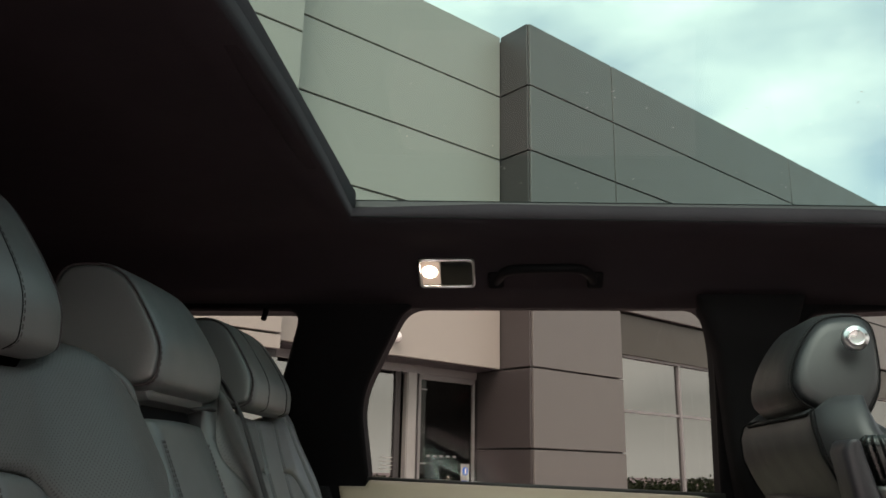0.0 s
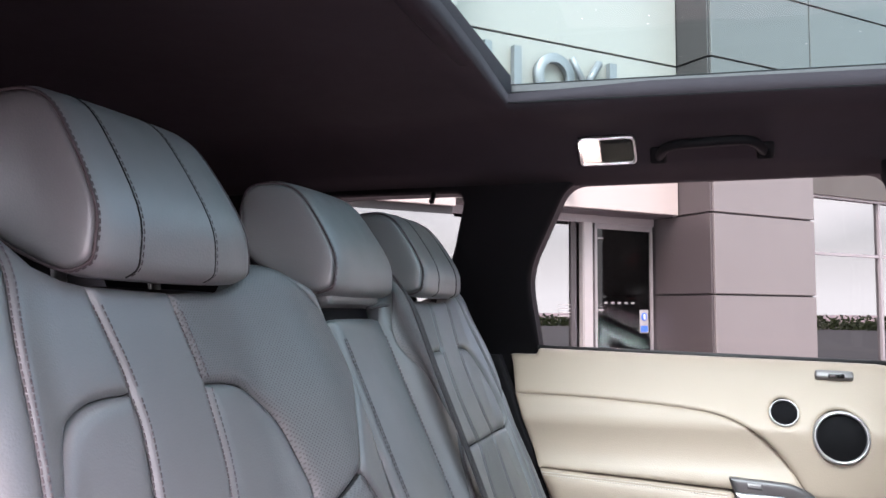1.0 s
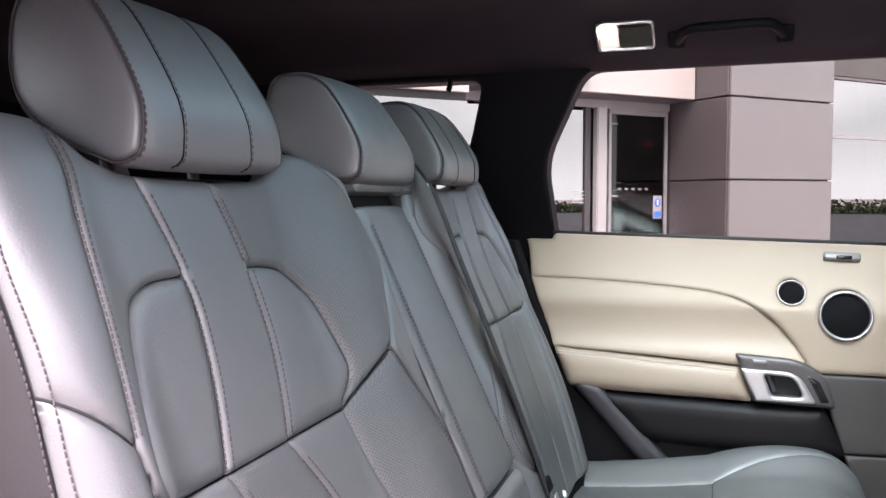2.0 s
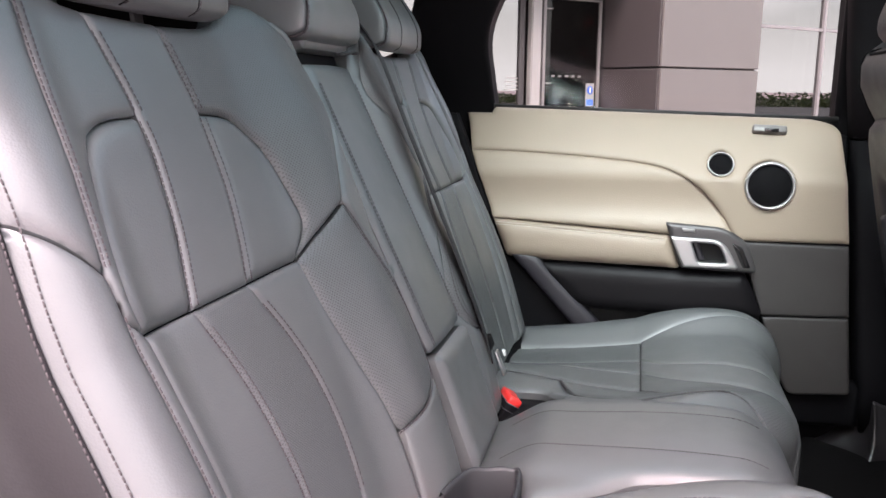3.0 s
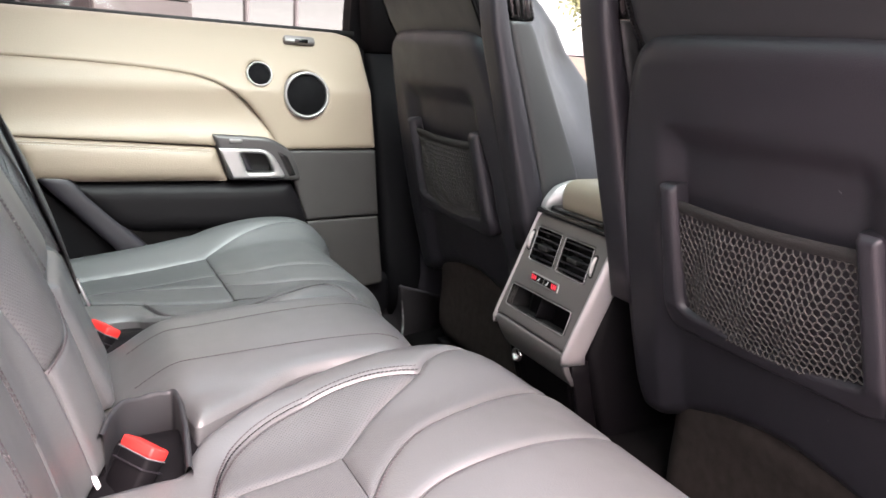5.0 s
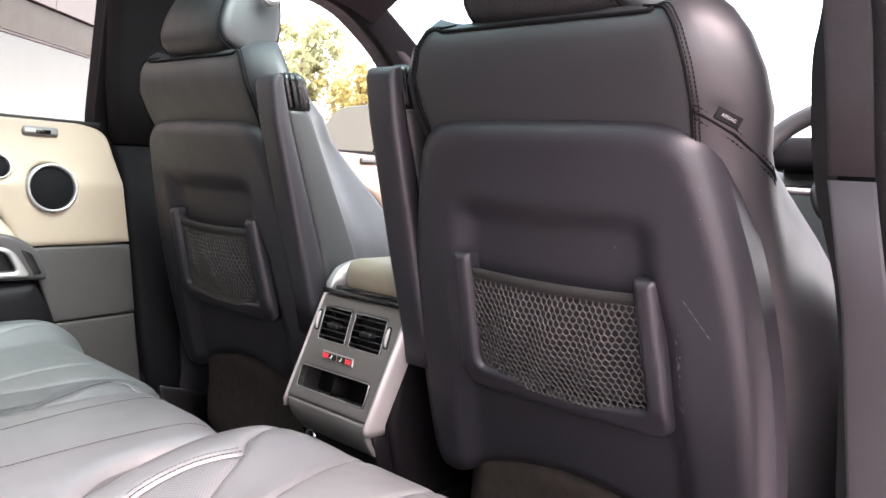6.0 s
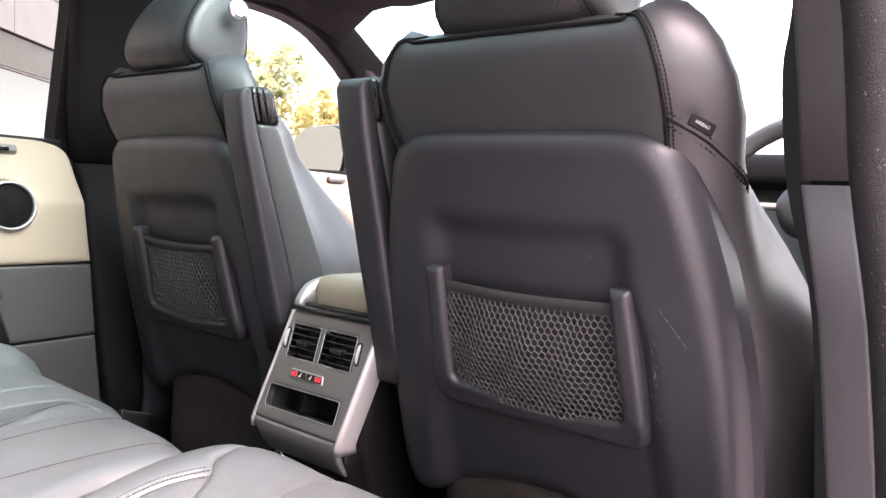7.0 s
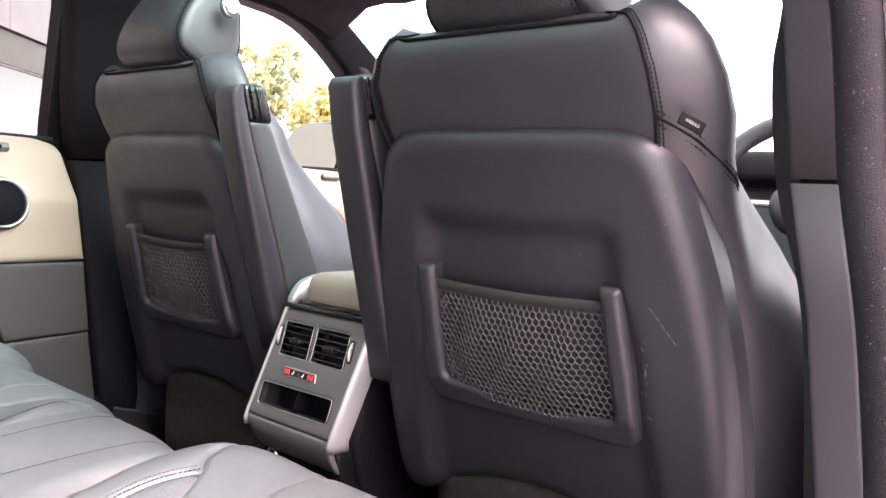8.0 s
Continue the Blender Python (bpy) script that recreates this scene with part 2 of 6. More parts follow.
def curve_through(pts, n=8, closed=False):
    """A smooth line through points (Catmull-Rom), of any dimension."""
    P = [np.array(p, float) for p in pts]
    out = []
    k = len(P)
    last = k if closed else k - 1
    for i in range(last):
        p0 = P[(i - 1) % k] if closed or i > 0 else 2 * P[0] - P[1]
        p1, p2 = P[i], P[(i + 1) % k]
        p3 = P[(i + 2) % k] if closed or i + 2 < k else 2 * P[-1] - P[-2]
        for j in range(n):
            t = j / n
            out.append(0.5 * (2 * p1 + (p2 - p0) * t + (2 * p0 - 5 * p1 + 4 * p2 - p3) * t * t + (3 * p1 - p0 - 3 * p2 + p3) * t ** 3))
    if not closed:
        out.append(P[-1])
    return [tuple(q) for q in out]


def even(poly, step, closed=True):
    P = np.array(list(poly) + ([poly[0]] if closed else []), float)
    out = []
    for a, b in zip(P[:-1], P[1:]):
        n = max(1, int(round(np.linalg.norm(b - a) / step)))
        for i in range(n):
            out.append(a + (b - a) * i / n)
    if not closed:
        out.append(P[-1])
    return np.array(out)


def inside(P, poly):
    x, y = P[:, 0], P[:, 1]
    hit = np.zeros(len(P), bool)
    j = len(poly) - 1
    for i in range(len(poly)):
        xi, yi, xj, yj = *poly[i], *poly[j]
        c = ((yi > y) != (yj > y)) & (x < (xj - xi) * (y - yi) / (yj - yi + 1e-15) + xi)
        hit ^= c
        j = i
    return hit


def edge_distance(P, poly):
    d = np.full(len(P), 1e9)
    Q = np.asarray(poly, float)
    for a, b in zip(Q, np.roll(Q, -1, 0)):
        ab = b - a
        t = np.clip(((P - a) @ ab) / (ab @ ab + 1e-15), 0, 1)
        d = np.minimum(d, np.linalg.norm(P - a - t[:, None] * ab, axis=1))
    return d


def quilt(name, outline, place, mat, parent=None, label="", puff=0.006, r=0.014, step=0.01, base=None, back=0.02, holes=()):
    """A padded or flat panel: an outline in the plane (u, v), rounded off towards its edges, carried into space by place(u, v, h)."""
    ring = even(outline, step)
    rings = [ring] + [even(h, step) for h in holes]
    lo, hi = ring.min(0), ring.max(0)
    gx, gy = np.meshgrid(np.arange(lo[0] + step / 2, hi[0], step), np.arange(lo[1] + step / 2, hi[1], step))
    gx[1::2] += step / 2
    G = np.stack([gx.ravel(), gy.ravel()], 1)
    # rows of points along the rim give it a round, even shoulder
    near = [0.22 * r, 0.60 * r, r] if puff > 0 else []
    lim = max(step * 0.45, (r + 0.4 * step) if near else 0)
    keep = inside(G, ring) & (edge_distance(G, ring) > lim)
    for h in rings[1:]:
        keep &= ~inside(G, h) & (edge_distance(G, h) > lim)
    extra = []
    for q in rings:
        nxt, prv = np.roll(q, -1, 0), np.roll(q, 1, 0)
        t = nxt - prv
        nrm = np.stack([-t[:, 1], t[:, 0]], 1) / (np.linalg.norm(t, axis=1, keepdims=True) + 1e-12)
        for d in near:
            for sgn in (-1, 1):
                W = q + nrm * d * sgn
                far = edge_distance(W, ring)
                good = inside(W, ring)
                for h in rings[1:]:
                    good &= ~inside(W, h)
                    far = np.minimum(far, edge_distance(W, h))
                extra.append(W[good & (far > d * 0.97)])
    V = np.concatenate(rings + [G[keep]] + extra)
    E, s = [], 0
    for q in rings:
        E += [(s + i, s + (i + 1) % len(q)) for i in range(len(q))]
        s += len(q)
    # close in rows of extra points near the rim, for a round shoulder
    vs, es, fs = delaunay_2d_cdt([Vector(v) for v in V], E, [], 0, 1e-6)[:3]
    P = np.array([tuple(v) for v in vs])
    F = np.array([tuple(f) for f in fs if len(f) == 3])
    mid = P[F].mean(1)
    ok = inside(mid, ring)
    for h in rings[1:]:
        ok &= ~inside(mid, h)
    F = F[ok]
    d = edge_distance(P, ring)
    for h in rings[1:]:
        d = np.minimum(d, edge_distance(P, h))
    q = np.clip(d / r, 0, 1)
    h0 = base(P[:, 0], P[:, 1]) if base is not None else np.zeros(len(P))
    top = h0 - puff * (1 - np.sqrt(np.clip(1 - (1 - q) ** 2, 0, 1)))
    verts = [place(u, v, h) for (u, v), h in zip(P, top)]
    count = {}
    for a, b, c in F:
        for e in ((a, b), (b, c), (c, a)):
            k = (min(e), max(e))
            count[k] = None if k in count else e
    faces = [tuple(f) for f in F]
    uv = [tuple(p) for p in P]
    low = {}
    if back:
        # the skirt has a rim of its own, so that the edge stays crisp
        for e in count.values():
            if e is None:
                continue
            for i in e:
                if i not in low:
                    low[i] = len(verts)
                    verts.append(verts[i])
                    verts.append(place(P[i][0], P[i][1], top[i] - back))
                    uv += [tuple(P[i])] * 2
            p, q = low[e[0]], low[e[1]]
            faces.append((q, p, p + 1, q + 1))
    return raw(name, verts, faces, mat, parent, label, True, uv)


def block(name, size, at, mat, parent=None, label="", bevel=0.004, seg=2, turn=None):
    bm = bmesh.new()
    bmesh.ops.create_cube(bm, size=1)
    bmesh.ops.scale(bm, vec=size, verts=bm.verts)
    if bevel:
        bmesh.ops.bevel(bm, geom=bm.edges[:], offset=min(bevel, min(size) * 0.45), segments=seg, affect="EDGES", profile=0.5)
    m = Matrix.Translation(at) @ (turn if turn is not None else Matrix())
    bmesh.ops.transform(bm, matrix=m, verts=bm.verts)
    return part(name, bm, mat, parent, label, smooth=False if not bevel else True)


def tube(name, pts, radius, mat, parent=None, label="", sides=10, flat=1.0, cap=True, up=(0, 0, 1)):
    """A rod along a line; radius may be one per point; flat squeezes it along its side axis."""
    P = [Vector(p) for p in pts]
    R = radius if isinstance(radius, (list, tuple)) else [radius] * len(P)
    verts, faces = [], []
    for i, p in enumerate(P):
        t = (P[min(i + 1, len(P) - 1)] - P[max(i - 1, 0)]).normalized()
        a = t.cross(Vector(up))
        if a.length < 1e-4:
            a = t.cross(Vector((1, 0, 0)))
        a.normalize()
        b = t.cross(a).normalized()
        for k in range(sides):
            w = 2 * math.pi * k / sides
            verts.append(p + a * math.cos(w) * R[i] + b * math.sin(w) * R[i] * flat)
    for i in range(len(P) - 1):
        for k in range(sides):
            k2 = (k + 1) % sides
            faces.append((i * sides + k, i * sides + k2, (i + 1) * sides + k2, (i + 1) * sides + k))
    if cap:
        faces.append(tuple(range(sides - 1, -1, -1)))
        faces.append(tuple((len(P) - 1) * sides + k for k in range(sides)))
    return raw(name, verts, faces, mat, parent, label)


def lathe(name, profile, at, axis, mat, parent=None, label="", seg=40):
    """Turns a profile of (radius, height) round an axis through a point."""
    z = Vector(axis).normalized()
    x = z.orthogonal().normalized()
    y = z.cross(x)
    verts, faces = [], []
    n = len(profile)
    for k in range(seg):
        w = 2 * math.pi * k / seg
        for rad, h in profile:
            verts.append(Vector(at) + (x * math.cos(w) + y * math.sin(w)) * rad + z * h)
    for k in range(seg):
        k2 = (k + 1) % seg
        for i in range(n - 1):
            faces.append((k * n + i, k2 * n + i, k2 * n + i + 1, k * n + i + 1))
    return raw(name, verts, faces, mat, parent, label)


def stitches(name, line, place, mat, parent, h=0.0, pitch=0.0050, length=0.0036, wide=0.0009, base=None, lift=0.0006):
    """A row of short thread stitches along a line on a panel."""
    P = even(line, 0.001, False)
    seg = np.linalg.norm(np.diff(P, axis=0), axis=1)
    s = np.concatenate([[0], np.cumsum(seg)])
    verts, faces = [], []
    for a in np.arange(pitch / 2, s[-1] - length, pitch):
        ends = []
        for q in (a, a + length):
            ends.append(np.array([np.interp(q, s, P[:, 0]), np.interp(q, s, P[:, 1])]))
        d = ends[1] - ends[0]
        nrm = np.array([-d[1], d[0]]) / (np.linalg.norm(d) + 1e-9) * wide
        k = len(verts)
        for e in ends:
            hh = h + (float(base(np.array([e[0]]), np.array([e[1]]))[0]) if base else 0)
            for w, dh in ((-1, 0), (0, wide * 0.9), (1, 0)):
                u, v = e + nrm * w
                verts.append(place(u, v, hh + lift + dh))
        faces += [(k, k + 3, k + 4, k + 1), (k + 1, k + 4, k + 5, k + 2), (k, k + 1, k + 2), (k + 3, k + 5, k + 4)]
    return raw(name, verts, faces, mat, parent)


def dashes(name, pts, mat, parent, r=0.0009, pitch=0.0062, length=0.0040):
    """Thread stitches along a line in space."""
    P = np.array([tuple(p) for p in pts], float)
    s = np.concatenate([[0], np.cumsum(np.linalg.norm(np.diff(P, axis=0), axis=1))])
    verts, faces = [], []
    for a in np.arange(0.001, s[-1] - length, pitch):
        e = [Vector([np.interp(q, s, P[:, k]) for k in range(3)]) for q in (a, a + length)]
        t = (e[1] - e[0]).normalized()
        x = t.orthogonal().normalized() * r
        y = t.cross(x)
        k = len(verts)
        for q in e:
            verts += [q + x, q + y, q - x, q - y]
        faces += [(k + i, k + (i + 1) % 4, k + 4 + (i + 1) % 4, k + 4 + i) for i in range(4)]
    return raw(name, verts, faces, mat, parent)


def loft(name, rings, mat, parent=None, label="", closed=True, caps=True, uv=None):
    n = len(rings[0])
    verts = [tuple(p) for ring in rings for p in ring]
    faces = []
    for i in range(len(rings) - 1):
        for k in range(n if closed else n - 1):
            k2 = (k + 1) % n
            faces.append((i * n + k, i * n + k2, (i + 1) * n + k2, (i + 1) * n + k))
    if caps:
        faces.append(tuple(range(n - 1, -1, -1)))
        faces.append(tuple((len(rings) - 1) * n + k for k in range(n)))
    return raw(name, verts, faces, mat, parent, label, True, uv)


# ---- the car's shell ----
def side_place(sg):
    """The inner side of the body: leans inwards above the belt line. u along the car, v up."""
    def f(u, v, h):
        low, lean = (0.80, 0.16) if sg > 0 else (0.725, 0.085)
        y = low - lean * (v - 1.25) / 0.33 if v > 1.25 else low
        return (u, sg * (y - h), v)
    return f


def roof_z(y):
    pts = [(0, 1.725), (0.25, 1.718), (0.40, 1.705), (0.47, 1.687), (0.53, 1.657), (0.59, 1.618), (0.645, 1.586), (0.70, 1.58)]
    return float(np.interp(abs(y), [p[0] for p in pts], [p[1] for p in pts]))


REAR_WIN = rounded([(-0.260, 1.252), (-0.271, 1.415), (-0.172, 1.591), (0.400, 1.591), (0.420, 1.52), (0.447, 1.236)],
                   [0.002, 0.05, 0.035, 0.06, 0.05, 0.004], 6)
QUARTER_WIN = rounded([(-0.80, 1.580), (-0.385, 1.580), (-0.43, 1.455), (-0.52, 1.30), (-0.82, 1.33)], [0.02, 0.03, 0.03, 0.04, 0.04])
FRONT_WIN = rounded([(0.575, 1.235), (0.585, 1.575), (0.80, 1.585), (0.98, 1.570), (1.17, 1.475), (1.52, 1.20)], [0.01, 0.04, 0.04, 0.10, 0.08, 0.03])


def body_side(name, sg):
    if sg > 0:
        outline = [(-1.35, 0.60), (-1.35, 1.62), (1.05, 1.62), (1.30, 1.50), (1.75, 1.15), (1.75, 0.60)]
        ob = quilt(name, outline, side_place(sg), BLACK_PLASTIC, puff=0.01, r=0.012, step=0.035, back=0.05,
                   holes=[REAR_WIN, QUARTER_WIN, FRONT_WIN])
    else:
        door_gap = rounded([(-0.02, 0.62), (-0.14, 0.80), (-0.315, 1.06), (-0.43, 1.20), (-0.46, 1.30), (-0.37, 1.41), (-0.20, 1.575), (0.44, 1.575), (0.54, 1.25), (0.62, 0.95), (0.64, 0.62)], 0.05)
        front = rounded([(0.70, 1.10), (0.66, 1.40), (0.60, 1.575), (0.80, 1.585), (0.98, 1.570), (1.17, 1.475), (1.52, 1.20), (1.52, 1.10)], 0.04)
        quarter = [(-0.98, 1.57), (-0.68, 1.57), (-0.74, 1.42), (-0.98, 1.42)]
        outline = [(-1.35, 0.60), (-1.35, 1.62), (1.05, 1.62), (1.30, 1.50), (1.75, 1.15), (1.75, 0.60)]
        ob = quilt(name, outline, side_place(sg), BLACK_PLASTIC, puff=0.006, r=0.010, step=0.035, back=0.025, holes=[door_gap, front, quarter])
    return tagged(ob, "black moulded plastic inner side of a car body", "wall", kind="structure")


body_side("wall_left", 1)
body_side("wall_right", -1)

# headlining with the opening of the glass roof
verts, faces = [], []
xs = [-1.45, -1.40, -1.30, -1.15, -0.95, -0.70, -0.45, -0.30, -0.240, 0.0, 0.3, 0.6, 0.90, 1.0, 1.08]
ys = [-0.645, -0.59, -0.53, -0.47, -0.40, -0.2, 0, 0.2, 0.40, 0.47, 0.53, 0.59, 0.645]
for x in xs:
    drop = 0.75 * max(0, -1.05 - x) ** 1.6 + 0.9 * max(0, x - 0.85) ** 2
    dip = 0.009 + 0.027 * max(0, x + 0.23)
    for y in ys:
        verts.append((x, y, roof_z(y) - drop - dip * float(ss((0.56 - abs(y)) / 0.14)) - (0.012 if abs(y) <= 0.40 and (x <= -0.240 or x >= 0.9) else 0)))
n = len(ys)
for i in range(len(xs) - 1):
    for j in range(n - 1):
        if xs[i] >= -0.241 and xs[i + 1] <= 0.901 and ys[j] >= -0.401 and ys[j + 1] <= 0.401:
            continue
        faces.append((i * n + j, (i + 1) * n + j, (i + 1) * n + j + 1, i * n + j + 1))
ceiling = raw("ceiling", verts, faces, HEADLINER)
sol = ceiling.modifiers.new("thick", "SOLIDIFY")
sol.thickness, sol.offset = 0.03, 1
tagged(ceiling, "black fabric headlining with an opening for the glass roof", "ceiling", kind="structure")

# roof glass, its gasket and the metal roof beside it
glass_roof = thing("glass_roof", (0.3, 0, 1.75), "green-tinted panoramic glass roof in a black rubber frame", "glass roof")
gv, gf = [], []
gy = np.linspace(-0.43, 0.43, 9)
for x in (-0.29, 0.95):
    for y in gy:
        gv.append((x, y * 1.1, 1.770 - 0.022 * (y / 0.43) ** 2 - 0.024 * (x + 0.23)))
gf = [(j, j + 1, 9 + j + 1, 9 + j) for j in range(8)]
raw("pane", gv, gf, ROOF_GLASS, glass_roof)
for sg in (-1, 1):
    prof = [(0.398, 1.696), (0.404, 1.7015), (0.412, 1.7060), (0.424, 1.7110), (0.427, 1.7135), (0.4308, 1.7250), (0.4350, 1.7375), (0.4400, 1.7415), (0.475, 1.7430)]
    steps = np.linspace(-0.245, 0.92, 8)
    for name, line, mat in (("seal_step", prof[:6], SEAL_BLACK), ("seal_riser", prof[5:7], SEAL_STRIP), ("seal_edge", prof[6:], SEAL_BLACK)):
        w = len(line)
        raw(name, [(x, sg * y, z - 0.0225 * (x + 0.23)) for x in steps for y, z in line], [(w * i + k, w * i + k + 1, w * i + w + k + 1, w * i + w + k) for i in range(7) for k in range(w - 1)], mat, glass_roof, "stepped black rubber seal", smooth=False)
block("cross_rail", (0.030, 0.88, 0.060), (-0.256, 0, 1.729), HEADLINER, glass_roof, bevel=0.008)

# dried water spots on the glass
SPOT = surface("dried_water_spot", (0.42, 0.44, 0.42), 0.6, bump=0)
rng = random.Random(21)
wv, wf = [], []
for k in range(150):
    x, y = rng.uniform(-0.15, 0.62), rng.uniform(0.02, 0.40)
    if noise.noise((x * 6, y * 6, 2.0)) < -0.05:
        continue
    z = 1.770 - 0.022 * (y / 0.473) ** 2 - 0.024 * (x + 0.23) - 0.0012
    L, W, w = rng.uniform(0.0008, 0.0026), rng.uniform(0.0004, 0.0008), rng.uniform(-0.5, 0.5)
    i = len(wv)
    for a, b in ((-L, 0), (0, -W), (L, 0), (0, W)):
        wv.append((x + a * math.cos(w) - b * math.sin(w), y + a * math.sin(w) + b * math.cos(w), z))
    wf.append((i, i + 1, i + 2, i + 3))
raw("water_spots", wv, wf, SPOT, glass_roof, "dried water spots", smooth=False)["kind"] = "stuff"

# side glass
def pane_of(name, outline, sg, inset=-0.02, step=0.2):
    ob = quilt(name, outline, side_place(sg), SIDE_GLASS, puff=0, step=step, back=0, base=lambda u, v: np.full(len(u), inset))
    return ob


for k, w in ((1, REAR_WIN), (2, QUARTER_WIN), (3, FRONT_WIN)):
    win = thing(f"window_{k}", (w[0][0], 0.80, w[0][1]), "clear fixed glass in a black frame of the car's side", "window", kind="structure")
    g = pane_of("pane", w, 1)
    g.parent = win
    g.data.transform(win.matrix_basis.inverted())

# windscreen with its black border, ahead of the roof
ws = thing("windscreen", (1.4, 0, 1.3), "large sloping windscreen glass", "windscreen")
wv = []
for x, z in ((1.06, 1.64), (1.40, 1.42), (1.85, 1.15)):
    for y in np.linspace(-0.70, 0.70, 7):
        wv.append((x + 0.10 * (1 - (y / 0.7) ** 2), y, z))
wf = [(i * 7 + j, i * 7 + j + 1, (i + 1) * 7 + j + 1, (i + 1) * 7 + j) for i in range(2) for j in range(6)]
g = raw("pane", wv, wf, FRONT_GLASS, ws)
for sg in (-1, 1):
    pil = tube("pillar_trim", [(0.88, sg * 0.665, 1.615), (1.10, sg * 0.695, 1.560), (1.30, sg * 0.74, 1.445), (1.75, sg * 0.80, 1.14)],
               [0.030, 0.035, 0.042, 0.05], HEADLINER, ws, "black cloth-covered windscreen pillar", sides=12, flat=0.75)

# floor with tunnel, sills, back wall, bulkhead
prof = [(-0.80, 0.66), (-0.70, 0.60), (-0.66, 0.545), (-0.22, 0.535), (-0.16, 0.56), (-0.13, 0.64), (0.13, 0.64), (0.16, 0.56), (0.22, 0.535), (0.66, 0.535), (0.76, 0.535), (0.80, 0.54)]
fx = np.linspace(-1.35, 1.75, 32)
fv = [(x, y, z) for x in fx for y, z in prof]
m = len(prof)
ff = [(i * m + j, i * m + j + 1, (i + 1) * m + j + 1, (i + 1) * m + j) for i in range(len(fx) - 1) for j in range(m - 1)]
floor = raw("floor", fv, ff, CARPET)
sol = floor.modifiers.new("thick", "SOLIDIFY")
sol.thickness, sol.offset = 0.03, -1
tagged(floor, "dark charcoal carpeted car floor with a raised tunnel", "floor", kind="structure")
tagged(block("wall_back", (0.06, 1.6, 1.1), (-1.42, 0, 1.12), BLACK_PLASTIC, bevel=0.02), "black plastic inside of a tailgate", "wall", kind="structure")
tagged(block("wall_front", (0.06, 1.6, 0.62), (1.80, 0, 0.86), BLACK_PLASTIC, bevel=0.02), "black bulkhead behind the dashboard", "wall", kind="structure")
for sg in (-1, 1):
    tagged(block("trim", (2.0, 0.09, 0.13), (0.45, sg * (0.800 if sg > 0 else 0.780), 0.60), BLACK_PLASTIC, bevel=0.025), "black plastic door sill trim", "sill", kind="structure")

tagged(block("wall_under", (3.0, 1.50, 0.50), (0.20, 0, 0.252), BLACK_PLASTIC, bevel=0.06, seg=3), "plain black underside of the car down to the ground", "wall", kind="structure")


# ---- pillar between the doors, left ----
def centre_pillar(sg):
    t = thing("trim", (0.5, sg * 0.72, 0.66), "black plastic and fabric centre pillar trim", "pillar", kind="structure")
    y = sg
    rings = []
    for z, xa, xb, yy in ((0.60, 0.530, 0.68, 0.712), (0.70, 0.520, 0.67, 0.702), (0.76, 0.512, 0.65, 0.706), (1.0, 0.49, 0.59, 0.728), (1.20, 0.47, 0.57, 0.735), (1.35, 0.445, 0.56, 0.70), (1.50, 0.42, 0.555, 0.64), (1.60, 0.38, 0.58, 0.60)):
        ring = rounded([(xa, yy + 0.06), (xa, yy), (xb, yy), (xb, yy + 0.06)], [0.01, 0.02, 0.02, 0.01], 3)
        rings.append([(u, y * w, z) for u, w in ring])
    loft("cover", rings[:5], BLACK_PLASTIC, t)
    loft("upper_cover", [[(u, v * 1.0, w + 0.004) for u, v, w in r] for r in rings[4:]], PILLAR_CLOTH, t, "black fabric pillar cover")
    return t


centre_pillar(1)

# moulded corner trim: from the foot of the pillar it sweeps down and back into the sill
edge_in = curve_through([(0.552, 0.70, 0.677), (0.556, 0.692, 0.63), (0.553, 0.674, 0.583), (0.536, 0.650, 0.552), (0.49, 0.625, 0.541), (0.43, 0.612, 0.539), (0.30, 0.605, 0.539)], 6)
edge_out = curve_through([(0.518, 0.735, 0.682), (0.515, 0.742, 0.640), (0.500, 0.748, 0.600), (0.472, 0.75, 0.572), (0.436, 0.75, 0.556), (0.38, 0.75, 0.552), (0.28, 0.75, 0.552)], 6)
kv, kf = [], []
for k, (a, b) in enumerate(zip(edge_in, edge_out)):
    a, b = Vector(a), Vector(b)
    down = float(ss(k / (len(edge_in) - 1) * 1.6))
    away = Vector((1 - down, 0.0, -down * 0.5))
    for q in (0.0, 0.25, 0.5, 0.75, 0.92):
        # a hollow sweep between the two edges
        kv.append(b.lerp(a, q) - Vector((-0.35, -0.4, 0.85)) * 0.022 * (1 - 0.9 * down) * math.sin(q * math.pi))
    kv += [a - Vector((0.004, 0.004, -0.002)), a, a + away * 0.010 + Vector((0, -0.003, -0.004)), a + away * 0.05 + Vector((0, -0.004, -0.015)), a + away * 0.12 + Vector((0, 0.0, -0.04))]
for k in range(len(edge_in) - 1):
    for m in range(9):
        kf.append((k * 10 + m, k * 10 + m + 1, k * 10 + m + 11, k * 10 + m + 10))
kick = raw("trim", kv, kf, KICK, None)
sol = kick.modifiers.new("thick", "SOLIDIFY")
sol.thickness, sol.offset = 0.003, -1
tagged(kick, "satin black moulded trim at the pillar's foot", "sill trim", kind="structure")


# ---- rear seats ----
def back_place(sg):
    def f(u, v, h):
        # the outer bolster rolls away towards the door
        roll = 0.028 * min(1.3, max(0.0, (u - 0.53) / 0.10)) ** 1.3
        u, h = u - 0.92 * roll, h - roll
        x = -0.337 - 0.37 * (v - 1.273)
        over = max(0.0, v - 1.345)
        x -= 9.0 * over * over
        return (x + 0.938 * h, sg * u, v + 0.347 * h)
    return f


